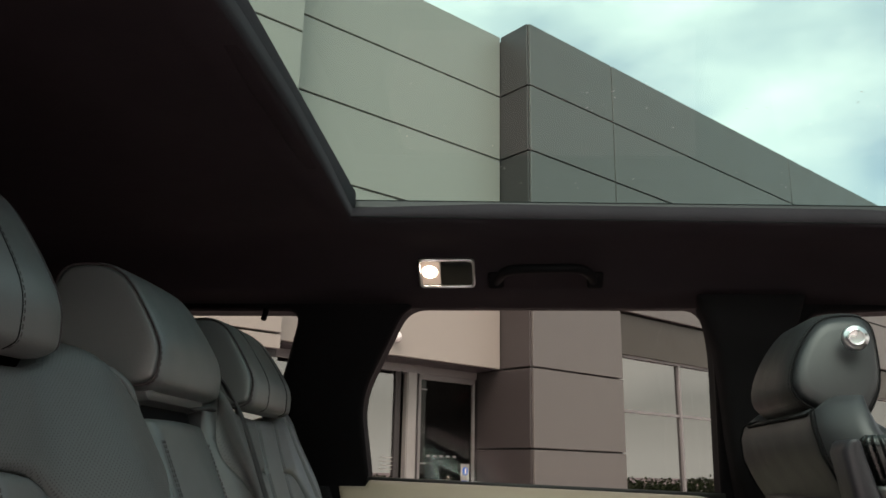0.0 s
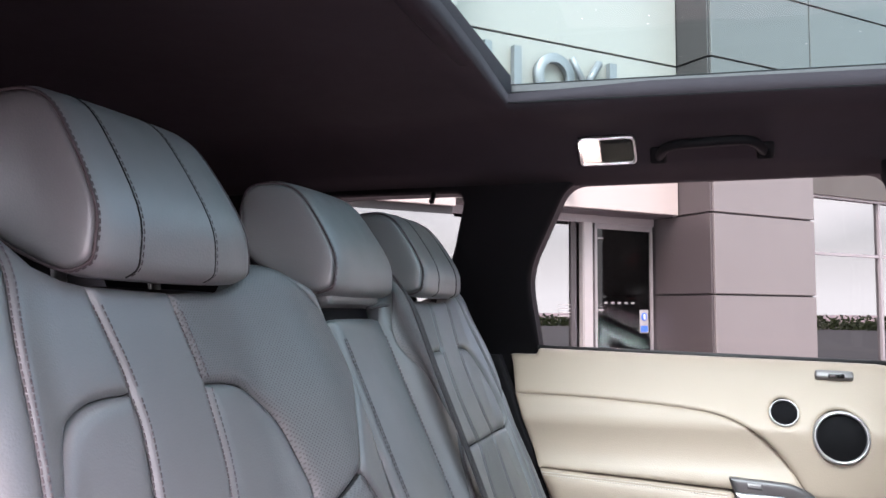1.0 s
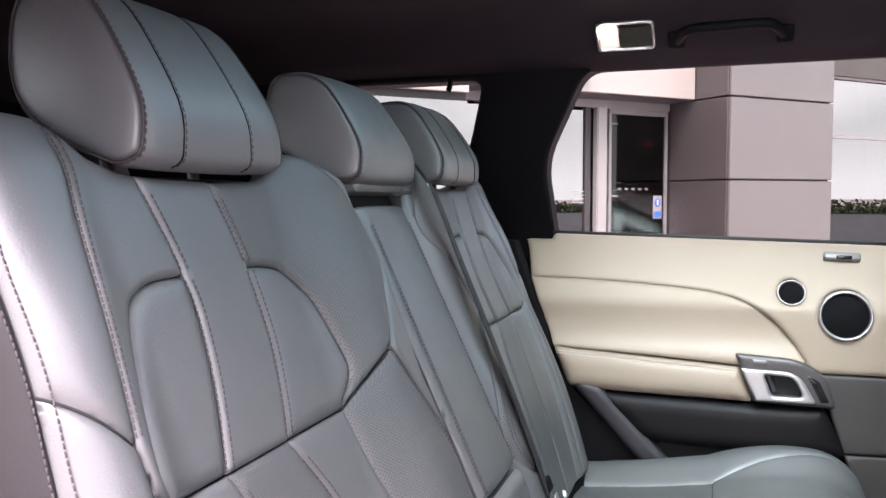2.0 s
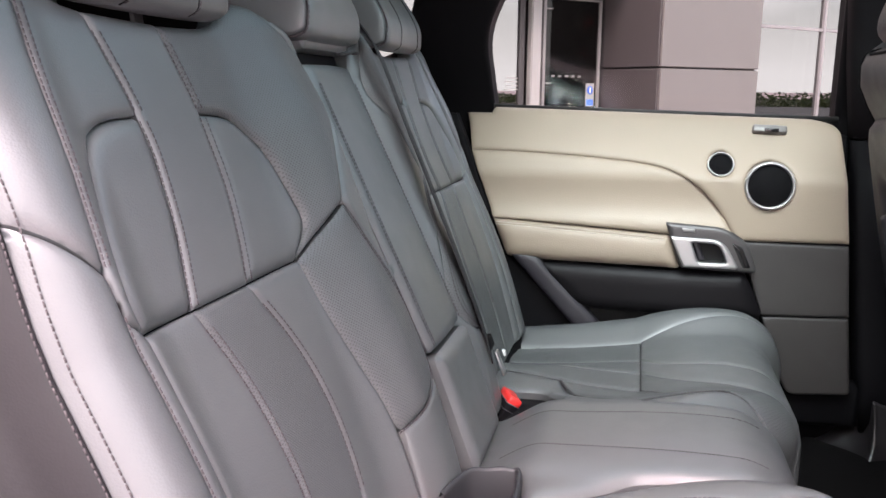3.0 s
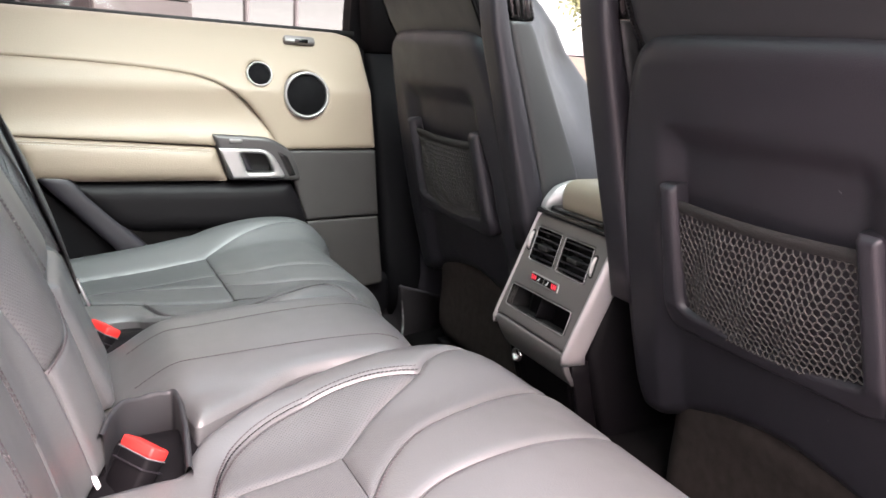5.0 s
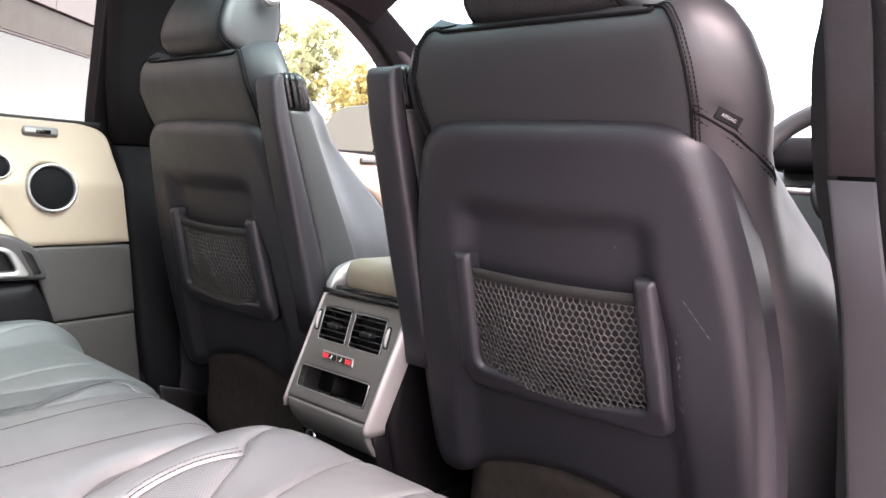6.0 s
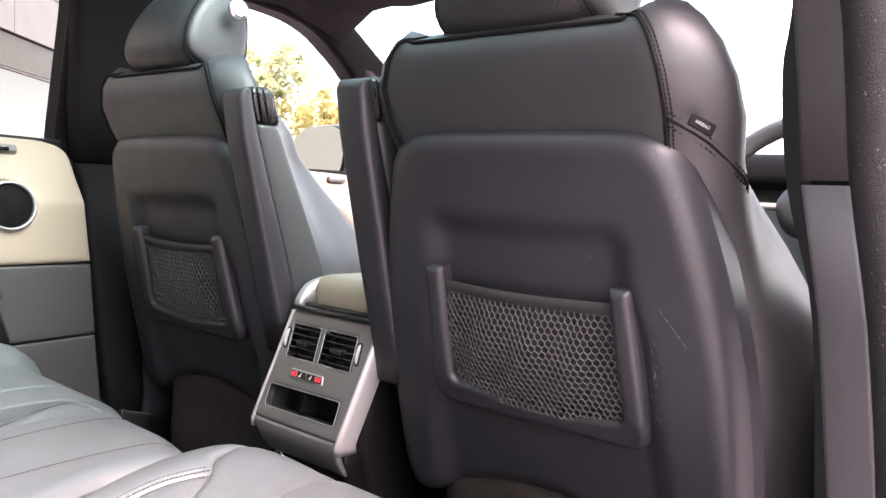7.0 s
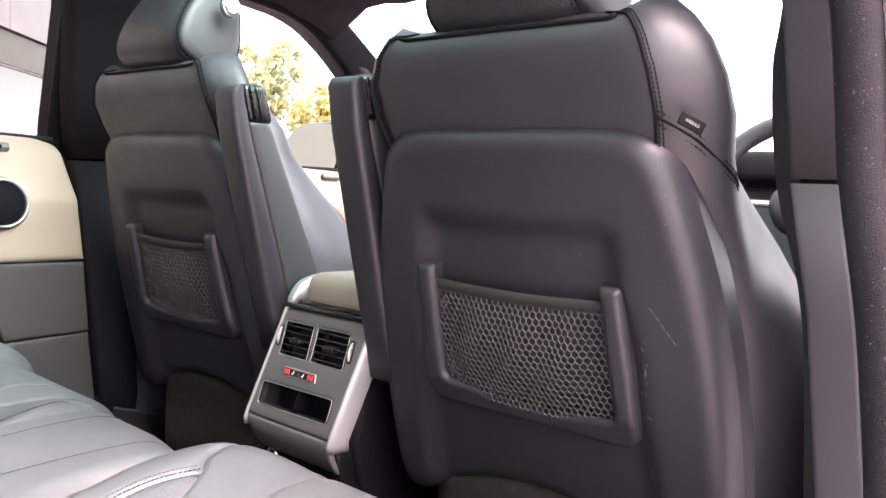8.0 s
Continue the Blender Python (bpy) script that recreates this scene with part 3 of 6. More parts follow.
def back_relief(u, v):
    out = 0.030 * ss((u - 0.50) / 0.10) - 0.125 * np.clip((u - 0.600) / 0.10, 0, 1) ** 2.0
    inn = 0.036 * ss((0.275 - u) / 0.12) - 0.05 * np.clip((0.125 - u) / 0.045, 0, 1) ** 2
    waist = 0.55 + 0.45 * ss((1.35 - v) / 0.12)
    lum = 0.010 * np.sin(np.clip((1.117 - v) / 0.32, 0, 1) * math.pi)
    return out * waist + inn * waist + lum


def cushion_place(sg):
    """v runs from the seat's back to its front edge and then down round it; the inner corner is rounded off."""
    def f(v, u, h):
        R = 0.075
        v0 = (0.325 if sg < 0 else 0.250) - (0.085 if sg < 0 else 0.120) * float(ss((0.25 - u) / 0.15))
        z0 = 0.812 + 0.05 * max(0, v)
        if v < v0:
            x, z, nx, nz = v, z0, 0.0, 1.0
        else:
            a = min((v - v0) / R, math.pi / 2)
            rest = max(0, v - v0 - R * math.pi / 2)
            nx, nz = math.sin(a), math.cos(a)
            x, z = v0 + R * nx, z0 - R * (1 - nz) - rest
        return (x + nx * h, sg * u, z + nz * h)
    return f


def cushion_relief(v, u):
    edge = 0.026 * ss((u - 0.52) / 0.09) - 0.07 * np.clip((u - 0.62) / 0.07, 0, 1) ** 2
    inner = 0.024 * ss((0.25 - u) / 0.11) - 0.012 * np.clip((0.135 - u) / 0.03, 0, 1) ** 2
    wave = 0.022 * np.sin(np.clip((v - 0.07) / 0.27, 0, 1) * math.pi)
    sink = -0.002 * ss((-0.075 - v) / 0.10) * ss((0.34 - u) / 0.08) - 0.004 * ss((-0.09 - v) / 0.08)
    tilt = -0.030 * ss((0.12 - v) / 0.28) * ss((u - 0.36) / 0.10)
    return edge + inner + wave + sink + tilt


FLAT_CHEEK = [(1.0, 0.74), (0.985, 0.86), (0.955, 0.945), (0.905, 0.98), (0.84, 1.0)]
SOFT_CHEEK = [(1.0, 0.60), (0.975, 0.75), (0.90, 0.885), (0.76, 0.965), (0.62, 1.0)]


def headrest_rings(y0, half_b, half_t, x_f, z_b, z_t, depth=0.115, taper=0.035, lean=0.33, soft=False):
    """A rounded head restraint: front pad, cheek pieces, seams, posts."""
    H = z_t - z_b

    def profile(sc):
        pts = [(0.0, 0.012), (-0.012, -0.004), (-0.045, -0.006), (-depth * 0.9, 0.03), (-depth, H * 0.55), (-depth * 0.82, H * 0.96),
               (-0.060, H * 1.04), (-0.030, H * 0.985), (-0.012, H * 0.80), (0.006, H * 0.35)]
        c = np.array([-depth * 0.5, H * 0.5])
        q = [(np.array(p) - c) * sc + c for p in pts]
        q = curve_through(q, 4, True)
        return [(x_f + px - lean * pz, z_b + pz) for px, pz in q]

    rings = []
    side = SOFT_CHEEK if soft else FLAT_CHEEK
    for k, sc in [(-k, sc) for k, sc in side] + [(-0.5, 1.015), (0, 1.02), (0.5, 1.015)] + side[::-1]:
        ring = []
        for px, pz in profile(sc):
            f = (pz - z_b) / H
            half = half_b + (half_t - half_b) * f
            # the cheeks spread towards the back
            spread = taper * ss((x_f - lean * (pz - z_b) - px) / depth)
            ring.append((px, y0 + k * (half + spread), pz))
        rings.append(ring)
    return rings


def build_headrest(parent, y0, half_b, half_t, x_f, z_b, z_t, mat, mat_side, thread, depth=0.115, taper=0.035, seams=(-0.40, 0.30), lean=0.33, soft=False):
    rings = headrest_rings(y0, half_b, half_t, x_f, z_b, z_t, depth, taper, lean, soft)
    n = len(rings)
    pad = rings[2:n - 2]
    size = len(pad[0])
    loft("headrest_pad", pad, mat, parent, "padded leather front of the headrest", caps=False, uv=[(p[1], 0.52 * (k % size) / size) for k, p in enumerate(q for r in pad for q in r)])
    for a in (rings[:3], rings[n - 3:]):
        loft("headrest_cheek", a, mat_side, parent)
    # piped seams where pad and cheeks meet, and two down the front
    for i in (2, n - 3):
        tube("headrest_piping", rings[i] + rings[i][:1], 0.0014, thread, parent, sides=6, cap=False)
        w = 0.35 if i == 2 else -0.35
        inset = [tuple(np.array(p) * (1 - abs(w)) + np.array(q) * abs(w)) for p, q in zip(rings[i], rings[i + (1 if i == 2 else -1)])]
        dashes("headrest_stitching", inset + inset[:1], thread, parent, r=0.0008)
    for s in seams:
        line = []
        a, b = rings[5], rings[n - 6]
        f = (s + 0.5) / 1.0
        for p, q in zip(a, b):
            w = np.array(p) * (1 - f) + np.array(q) * f
            line.append(w)
        m = len(line)
        front = [line[k % m] for k in range(m - 14, m + 6)]
        tube("headrest_seam", front, 0.0008, THREAD_DARK, parent, sides=5)
        dashes("headrest_stitching", [(x, y + 0.0032, z) for x, y, z in front], thread, parent, r=0.0007)
    for dy in (-0.06, 0.06):
        tube("headrest_post", [(x_f - 0.085, y0 + dy, z_b + 0.02), (x_f - 0.075, y0 + dy, z_b - 0.06)], 0.006, DARK_METAL, parent, "dark metal headrest post")


def outer_rear_seat(sg, label):
    seat = thing("rear_seat", (-0.10, sg * 0.385, 0.56), label, "car seat", "rear seats")
    bp, cp = back_place(sg), cushion_place(sg)

    def pad(name, outline, mat=LEATHER, puff=0.006, r=0.014, step=0.009, back=0.02, text=""):
        return quilt(name, outline, bp, mat, seat, text, puff * 0.75, r * 0.72, step * (0.55 if sg < 0 else 0.8), back_relief, back)

    # foam body behind the panels
    quilt("seat_frame", rounded([(0.085, 0.70), (0.695, 0.70), (0.69, 1.15), (0.655, 1.35), (0.56, 1.380), (0.515, 1.372), (0.480, 1.338), (0.262, 1.335), (0.222, 1.362), (0.17, 1.362), (0.10, 1.32)], 0.02),
          bp, BLACK_PLASTIC, seat, "dark foam and shell behind the leather", 0.03, 0.04, 0.03, lambda u, v: back_relief(u, v) - 0.012, 0.12)
    # seams of the backrest, from the seat's middle outwards
    IN = curve_through([(0.215, 0.80), (0.222, 0.93), (0.238, 1.00), (0.251, 1.06), (0.258, 1.1190)], 4)
    SB = curve_through([(0.330, 0.80), (0.318, 0.93), (0.320, 1.00), (0.336, 1.06), (0.367, 1.1190)], 4)
    SA = curve_through([(0.424, 0.80), (0.421, 0.93), (0.427, 1.00), (0.439, 1.06), (0.4605, 1.1190)], 4)
    OUT = curve_through([(0.518, 0.80), (0.524, 0.93), (0.529, 1.00), (0.533, 1.05), (0.5390, 1.1190)], 4)
    TB = curve_through([(0.3675, 1.1205), (0.353, 1.157), (0.341, 1.207), (0.3405, 1.2720)], 4)
    TA = curve_through([(0.4610, 1.1205), (0.441, 1.181), (0.432, 1.239), (0.4345, 1.2720)], 4)
    UB = curve_through([(0.3405, 1.2735), (0.345, 1.300), (0.357, 1.3500)], 4)
    UA = curve_through([(0.4345, 1.2735), (0.439, 1.297), (0.455, 1.3530)], 4)
    LOBE_IN = curve_through([(0.3405, 1.2720), (0.305, 1.2700), (0.279, 1.2620), (0.249, 1.2330), (0.234, 1.1840), (0.231, 1.1500), (0.258, 1.1205)], 4)
    LOBE_OUT = curve_through([(0.4345, 1.2720), (0.470, 1.2710), (0.497, 1.2630), (0.515, 1.2450), (0.537, 1.1880), (0.546, 1.1450), (0.539, 1.1205)], 4)
    BOL = curve_through([(0.566, 1.140), (0.560, 1.070), (0.554, 1.000), (0.549, 0.900), (0.547, 0.800)], 4)
    off = lambda line, d, e=0.0: [(u + d, v + e) for u, v in line]
    # lower insert in three strips
    pad("backrest_insert", off(OUT, -0.0005) + off(SA[::-1], 0.0005), LEATHER, 0.006, 0.012)
    pad("backrest_insert", off(SA, -0.0005) + off(SB[::-1], 0.0005), LEATHER_RIB, 0.006, 0.012)
    pad("backrest_insert", off(SB, -0.0005) + off(IN[::-1], 0.0005), LEATHER, 0.006, 0.012)
    # shoulder insert: two lobes and the strip that runs up between them
    pad("backrest_lobe", off(TA[:-1], 0.0005) + LOBE_OUT, LEATHER, 0.011, 0.020)
    pad("backrest_lobe", off(TB[:-1], -0.0005) + LOBE_IN, LEATHER, 0.011, 0.020)
    pad("backrest_strip", off(TA + UA[1:], -0.0005) + off((TB + UB[1:])[::-1], 0.0005), LEATHER, 0.006, 0.012)
    # perforated shoulder panel on the inner side, smooth one on the outer side
    inner_edge = curve_through([(0.168, 1.160), (0.133, 1.220), (0.104, 1.280), (0.116, 1.328), (0.160, 1.368), (0.200, 1.380), (0.226, 1.373), (0.262, 1.355), (0.3560, 1.3500)], 5)
    pad("shoulder_panel", off(UB[:-1], -0.0008)[::-1] + off(LOBE_IN[1:], -0.0008, 0.0006) + inner_edge, LEATHER_PERF, 0.008, 0.014)
    pad("shoulder_panel", [(0.4560, 1.3535), (0.478, 1.357), (0.500, 1.366), (0.512, 1.382), (0.522, 1.391), (0.543, 1.28), (0.566, 1.165), (0.562, 1.134)]
        + off(LOBE_OUT[::-1], 0.0010, 0.0006)[:-1] + off(UA[:-1], 0.0008), LEATHER, 0.007, 0.013)
    # side bolsters
    pad("bolster", [(0.524, 1.394), (0.545, 1.28), (0.568, 1.168), (0.6280, 1.215), (0.6265, 1.30), (0.614, 1.36), (0.588, 1.396)], LEATHER, 0.008, 0.018)
    pad("bolster", off(BOL[::-1], 0.0008) + [(0.569, 1.166), (0.6285, 1.213), (0.632, 1.15), (0.632, 1.05), (0.630, 0.80)], LEATHER, 0.009, 0.020)
    pad("bolster_welt", off(OUT, 0.0008) + [(0.562, 1.132)] + off(BOL, -0.0008), LEATHER, 0.006, 0.014)
    # outer side turned from the light: its shade is in the leather colour
    pad("side_panel", [(0.590, 1.398), (0.616, 1.362), (0.6282, 1.30), (0.6300, 1.212), (0.6335, 1.15), (0.6335, 1.05), (0.6315, 0.80), (0.70, 0.80), (0.70, 1.0), (0.695, 1.25), (0.66, 1.37)], SHADED_LEATHER, 0.006, 0.012)
    low_in = curve_through([(0.166, 1.156), (0.129, 1.084), (0.107, 1.010), (0.106, 0.962), (0.128, 0.932), (0.170, 0.919), (0.213, 0.915)], 6)
    upper_in = [(u - 0.0005, v) for u, v in IN if v > 0.925]
    pad("bolster", low_in + upper_in + [(0.257, 1.1180)], LEATHER_PERF, 0.008, 0.018)
    pad("side_panel", [(u - 0.0015, v) for u, v in inner_edge[:21][::-1]] + [(u - 0.0015, v - 0.0006) for u, v in low_in] + [(0.2145, 0.80), (0.082, 0.80), (0.080, 1.0), (0.080, 1.28), (0.10, 1.345)], LEATHER, 0.005, 0.010)

    # thread along the seams
    def sew(line, offs, thread=THREAD):
        for d in offs:
            stitches("stitching", [(u + d, v) for u, v in line], bp, thread, seat, -0.0006, base=back_relief)

    sew(curve_through([(0.523, 1.388), (0.544, 1.28), (0.567, 1.167)], 8), (-0.0045, 0.0045))
    sew(curve_through([(0.615, 1.36), (0.6272, 1.30), (0.6292, 1.212), (0.6328, 1.15), (0.6328, 1.05), (0.6308, 0.82)], 6), (-0.005, 0.0045))
    sew(BOL, (0.006,))
    for line in (SA[3:-1], SB[3:-1], TA, TB, UA[:-1], UB[:-1]):
        sew(line, (0.0055, -0.0045))
    sew(low_in, (0.006, 0.011))

    # cushion: insert, front panel in a fan of strips, curved perforated wing, rims
    def cush(name, outline, mat=LEATHER, puff=0.006, r=0.014, step=0.009, back=0.04):
        return quilt(name, outline, cp, mat, seat, "", puff, r, step, cushion_relief, back)

    quilt("cushion_base", rounded([(-0.20, 0.135), (0.32, 0.135), (0.46, 0.20), (0.46, 0.62), (0.34, 0.665), (-0.20, 0.665)], 0.03), cp, BLACK_PLASTIC, seat, "", 0.02, 0.03, 0.03,
          lambda v, u: cushion_relief(v, u) - 0.018, 0.10)
    rows = [[(-0.17, 0.345), (-0.099, 0.320), (-0.013, 0.288), (0.0795, 0.268)], [(-0.17, 0.408), (0.0795, 0.352)], [(-0.17, 0.470), (0.0795, 0.420)], [(-0.17, 0.545), (0.0795, 0.532)]]
    for a, b in zip(rows[:-1], rows[1:]):
        cush("cushion_insert", [(v, u + 0.0005) for v, u in a] + [(v, u - 0.0005) for v, u in b[::-1]], LEATHER_RIB, 0.003, 0.010)
    fan = [curve_through([(0.081, 0.268), (0.130, 0.224), (0.197, 0.184), (0.228, 0.156), (0.30, 0.134), (0.50, 0.150)], 6),
           curve_through([(0.081, 0.352), (0.114, 0.311), (0.157, 0.278), (0.220, 0.256), (0.334, 0.220), (0.51, 0.20)], 6),
           curve_through([(0.081, 0.420), (0.105, 0.388), (0.143, 0.368), (0.218, 0.355), (0.338, 0.334), (0.51, 0.32)], 6),
           curve_through([(0.081, 0.533), (0.13, 0.556), (0.18, 0.575), (0.28, 0.602), (0.36, 0.612), (0.51, 0.61)], 6)]
    for k, (a, b) in enumerate(zip(fan[:-1], fan[1:])):
        cush("cushion_front", [(v, u + 0.0005) for v, u in a] + [(v, u - 0.0005) for v, u in b[::-1]], LEATHER if k else LEATHER_RIB, 0.0045 if sg < 0 else 0.002, 0.014)
    wing = curve_through([(-0.053, 0.3035), (-0.047, 0.283), (-0.035, 0.250), (-0.016, 0.220), (0.021, 0.192), (0.079, 0.169), (0.142, 0.168), (0.203, 0.181)], 6)
    cush("cushion_wing", wing + [(v, u) for v, u in fan[0][:13][::-1]] + [(-0.013, 0.2875)], LEATHER_PERF, 0.005, 0.014)
    rim_in = [(0.235, 0.100), (0.190, 0.103), (0.117, 0.106), (0.070, 0.116), (0.047, 0.130), (-0.005, 0.163), (-0.045, 0.192), (-0.058, 0.210), (-0.066, 0.232), (-0.078, 0.240), (-0.17, 0.243)]
    cush("cushion_rim", [(v, u - 0.002) for v, u in wing] + [(0.228, 0.153), (0.30, 0.131), (0.48, 0.147), (0.48, 0.100)] + rim_in + [(-0.17, 0.343), (-0.101, 0.318), (-0.056, 0.302)], LEATHER, 0.007, 0.015)
    cush("cushion_rim", [(-0.17, 0.547), (0.078, 0.534), (0.13, 0.558), (0.18, 0.577), (0.28, 0.604), (0.36, 0.614), (0.49, 0.612), (0.48, 0.64), (0.34, 0.680), (-0.17, 0.680)], LEATHER, 0.007, 0.016)
    for d, th in ((-0.010, THREAD), (-0.003, THREAD_DARK), (0.006, THREAD)):
        stitches("stitching", [(v, u + d) for v, u in wing], cp, th, seat, -0.002, base=cushion_relief)
    for line in fan[1:3]:
        stitches("stitching", [(v, u + 0.006) for v, u in line[:20]], cp, THREAD, seat, -0.002, base=cushion_relief)
    # child-seat tag on the bolster's foot
    lathe("tag_button", [(0.0, 0.0015), (0.005, 0.0012), (0.0068, -0.002)], bp(0.300, 0.841, 0.030), (0.94, 0, 0.35), WHITE_PLASTIC, seat, "round white plastic tag", seg=16)
    # the shadow gap below the headrest is painted by the saddle's dark colour
    loft("headrest_saddle", [[(x, sg * u, z) for x, z in rounded([(-0.385, 1.320), (-0.395, 1.352), (-0.47, 1.356), (-0.49, 1.32)], 0.012, 3)] for u in (0.235, 0.245, 0.49, 0.50)], SHADED_LEATHER, seat, "leather saddle under the headrest, shade put into its colour")
    build_headrest(seat, sg * 0.367, 0.112, 0.096, -0.338, 1.3665, 1.507 if sg < 0 else 1.494, LEATHER, LEATHER, THREAD_SEAM, depth=0.125, taper=-0.004, seams=(sg * 0.56, -sg * 0.36))
    return seat


outer_rear_seat(-1, "grey stitched leather rear seat beside the open doorway")
outer_rear_seat(1, "grey stitched leather rear seat beside the closed door")


def middle_seat():
    seat = thing("rear_seat", (-0.10, 0, 0.56), "narrow grey leather middle seat with a folded-up armrest as its back", "car seat", "rear seats")
    bp, cp = back_place(1), cushion_place(1)
    flat = lambda u, v: 0.010 + 0.030 * (1.32 - v) / 0.35 + 0.006 * (1 - (u / 0.09) ** 2)
    quilt("seat_frame", rounded([(-0.078, 0.70), (0.078, 0.70), (0.078, 1.37), (-0.078, 1.37)], 0.02), bp, BLACK_PLASTIC, seat, "", 0.01, 0.02, 0.03, None, 0.12)
    quilt("armrest", rounded([(-0.079, 0.955), (0.079, 0.955), (0.076, 1.322), (-0.076, 1.322)], 0.010), bp, LEATHER, seat, "smooth grey leather armrest folded up", 0.008, 0.016, 0.009, flat, 0.05)
    quilt("lower_pad", rounded([(-0.080, 0.80), (0.080, 0.80), (0.080, 0.950), (-0.080, 0.950)], 0.012), bp, LEATHER, seat, "", 0.010, 0.02, 0.009, lambda u, v: np.full(len(u), 0.050), 0.06)
    quilt("top_pad", rounded([(-0.078, 1.338), (0.078, 1.338), (0.078, 1.375), (-0.078, 1.375)], 0.008), bp, LEATHER, seat, "", 0.006, 0.01, 0.009, lambda u, v: np.full(len(u), 0.02), 0.03)
    tube("pull_strap", [bp(0.005, 1.328, 0.030), bp(0.035, 1.330, 0.036), bp(0.065, 1.332, 0.030)], 0.006, WEBBING, seat, "black pull strap", flat=0.4)
    for sg in (-1, 1):
        for d in (0.064, 0.0685):
            stitches("stitching", [(sg * d * 1.07, 0.96), (sg * d * 0.98, 1.30)], bp, THREAD, seat, 0.0, base=flat)
    top = lambda v, u: 0.018 - 0.010 * np.clip((np.abs(u) - 0.08) / 0.05, 0, 1) ** 2 + 0.014 * ss((v + 0.06) / 0.24) * ss((u + 0.12) / 0.12) + 0.004 * np.sin(np.clip((v + 0.1) / 0.35, 0, 1) * math.pi) - 0.042 * ss((-0.04 - v) / 0.10)

    def mid_place(v, u, h):
        R, v0 = 0.058, 0.188
        if v < v0:
            return (v, u, 0.833 + h)
        a = min((v - v0) / R, math.pi / 2)
        rest = max(0, v - v0 - R * math.pi / 2)
        return (v0 + (R + h) * math.sin(a), u, 0.833 - R + (R + h) * math.cos(a) - rest)

    near_edge = [(-0.17, 0.117), (-0.072, 0.117), (-0.054, 0.150), (-0.050, 0.190), (-0.005, 0.160), (0.047, 0.127), (0.070, 0.113), (0.117, 0.103), (0.190, 0.100), (0.33, 0.096)]
    far_edge = [(0.33, 0.100), (0.190, 0.112), (0.117, 0.118), (0.047, 0.140), (-0.03, 0.160), (-0.045, 0.120), (-0.17, 0.110)]
    quilt("cushion", rounded([(v, -u) for v, u in near_edge] + far_edge, 0.012), mid_place, LEATHER, seat, "", 0.012, 0.02, 0.009, top, 0.05)
    for y in (-0.055, 0.055):
        stitches("stitching", [(-0.10, y), (0.22, y)], mid_place, THREAD, seat, 0.0, base=top)
    build_headrest(seat, 0.004, 0.098, 0.083, -0.327, 1.360, 1.489, LEATHER, LEATHER, THREAD_SEAM, depth=0.115, taper=0.008, seams=())
    return seat


middle_seat()


def buckle(red, turn, label):
    axis = turn.to_3x3() @ Vector((1, 0, 0))
    at = Vector(red) - axis * 0.040
    b = thing("seat_belt_buckle", at, label, "seat belt buckle", "rear seat belt buckles")
    T = Matrix.Translation(at) @ turn
    block("housing", (0.056, 0.046, 0.022), T @ Vector((0.009, 0, 0)), BLACK_PLASTIC, b, bevel=0.005, turn=turn)
    block("release_button", (0.012, 0.047, 0.0228), T @ Vector((0.039, 0, 0.0)), RED, b, "red release button", bevel=0.003, turn=turn)
    block("edge_line", (0.0012, 0.0468, 0.0226), T @ Vector((0.0332, 0, 0)), SCUFF, b, "pale line under the button", bevel=0.0003, turn=turn)
    block("rib", (0.0015, 0.0475, 0.0262), T @ Vector((0.022, 0, 0)), SHELL_PLASTIC, b, "", bevel=0.0004, turn=turn)
    return b


buckle((-0.102, -0.206, 0.829), Euler((radians(0), radians(-58), radians(30))).to_matrix().to_4x4(), "black belt buckle with a red button, in a leather pocket")
buckle((-0.116, 0.164, 0.826), Euler((radians(0), radians(-58), radians(24))).to_matrix().to_4x4(), "black belt buckle with a red button, between two seats")

# leather pocket that holds the buckle
pk = thing("buckle_pocket", (-0.06, -0.13, 0.79), "soft grey leather pocket flap beside a belt buckle", "pocket")
wall_line = curve_through([(-0.141, -0.196, 0.844), (-0.124, -0.150, 0.851), (-0.100, -0.134, 0.851), (-0.074, -0.126, 0.850), (-0.063, -0.128, 0.850), (-0.060, -0.152, 0.846), (-0.061, -0.190, 0.838), (-0.066, -0.248, 0.822)], 6)
pv, pf = [], []
for k, (x, y, z) in enumerate(wall_line):
    px, py, _ = wall_line[max(0, k - 1)]
    qx, qy, _ = wall_line[min(len(wall_line) - 1, k + 1)]
    tl = math.hypot(qx - px, qy - py) + 1e-9
    ox, oy = (py - qy) / tl, (qx - px) / tl
    z += 0.0008 * math.sin(k * 0.9)
    for zz, d in ((0.76, -0.002), (0.80, -0.0026), (z - 0.004, -0.0034), (z, -0.0018), (z + 0.0006, 0.0), (z, 0.0018), (z - 0.004, 0.0034), (0.80, 0.003), (0.76, 0.003)):
        pv.append((x + ox * d, y + oy * d, zz))
for k in range(len(wall_line) - 1):
    for m in range(8):
        pf.append((k * 9 + m, k * 9 + m + 1, k * 9 + m + 10, k * 9 + m + 9))
raw("pocket_wall", pv, pf, POCKET, pk)


# ---- left rear door ----
def door_place(u, v, h):
    y = 0.697 + 0.60 * max(0.0, v - 1.12)
    return (u, y - h, v)


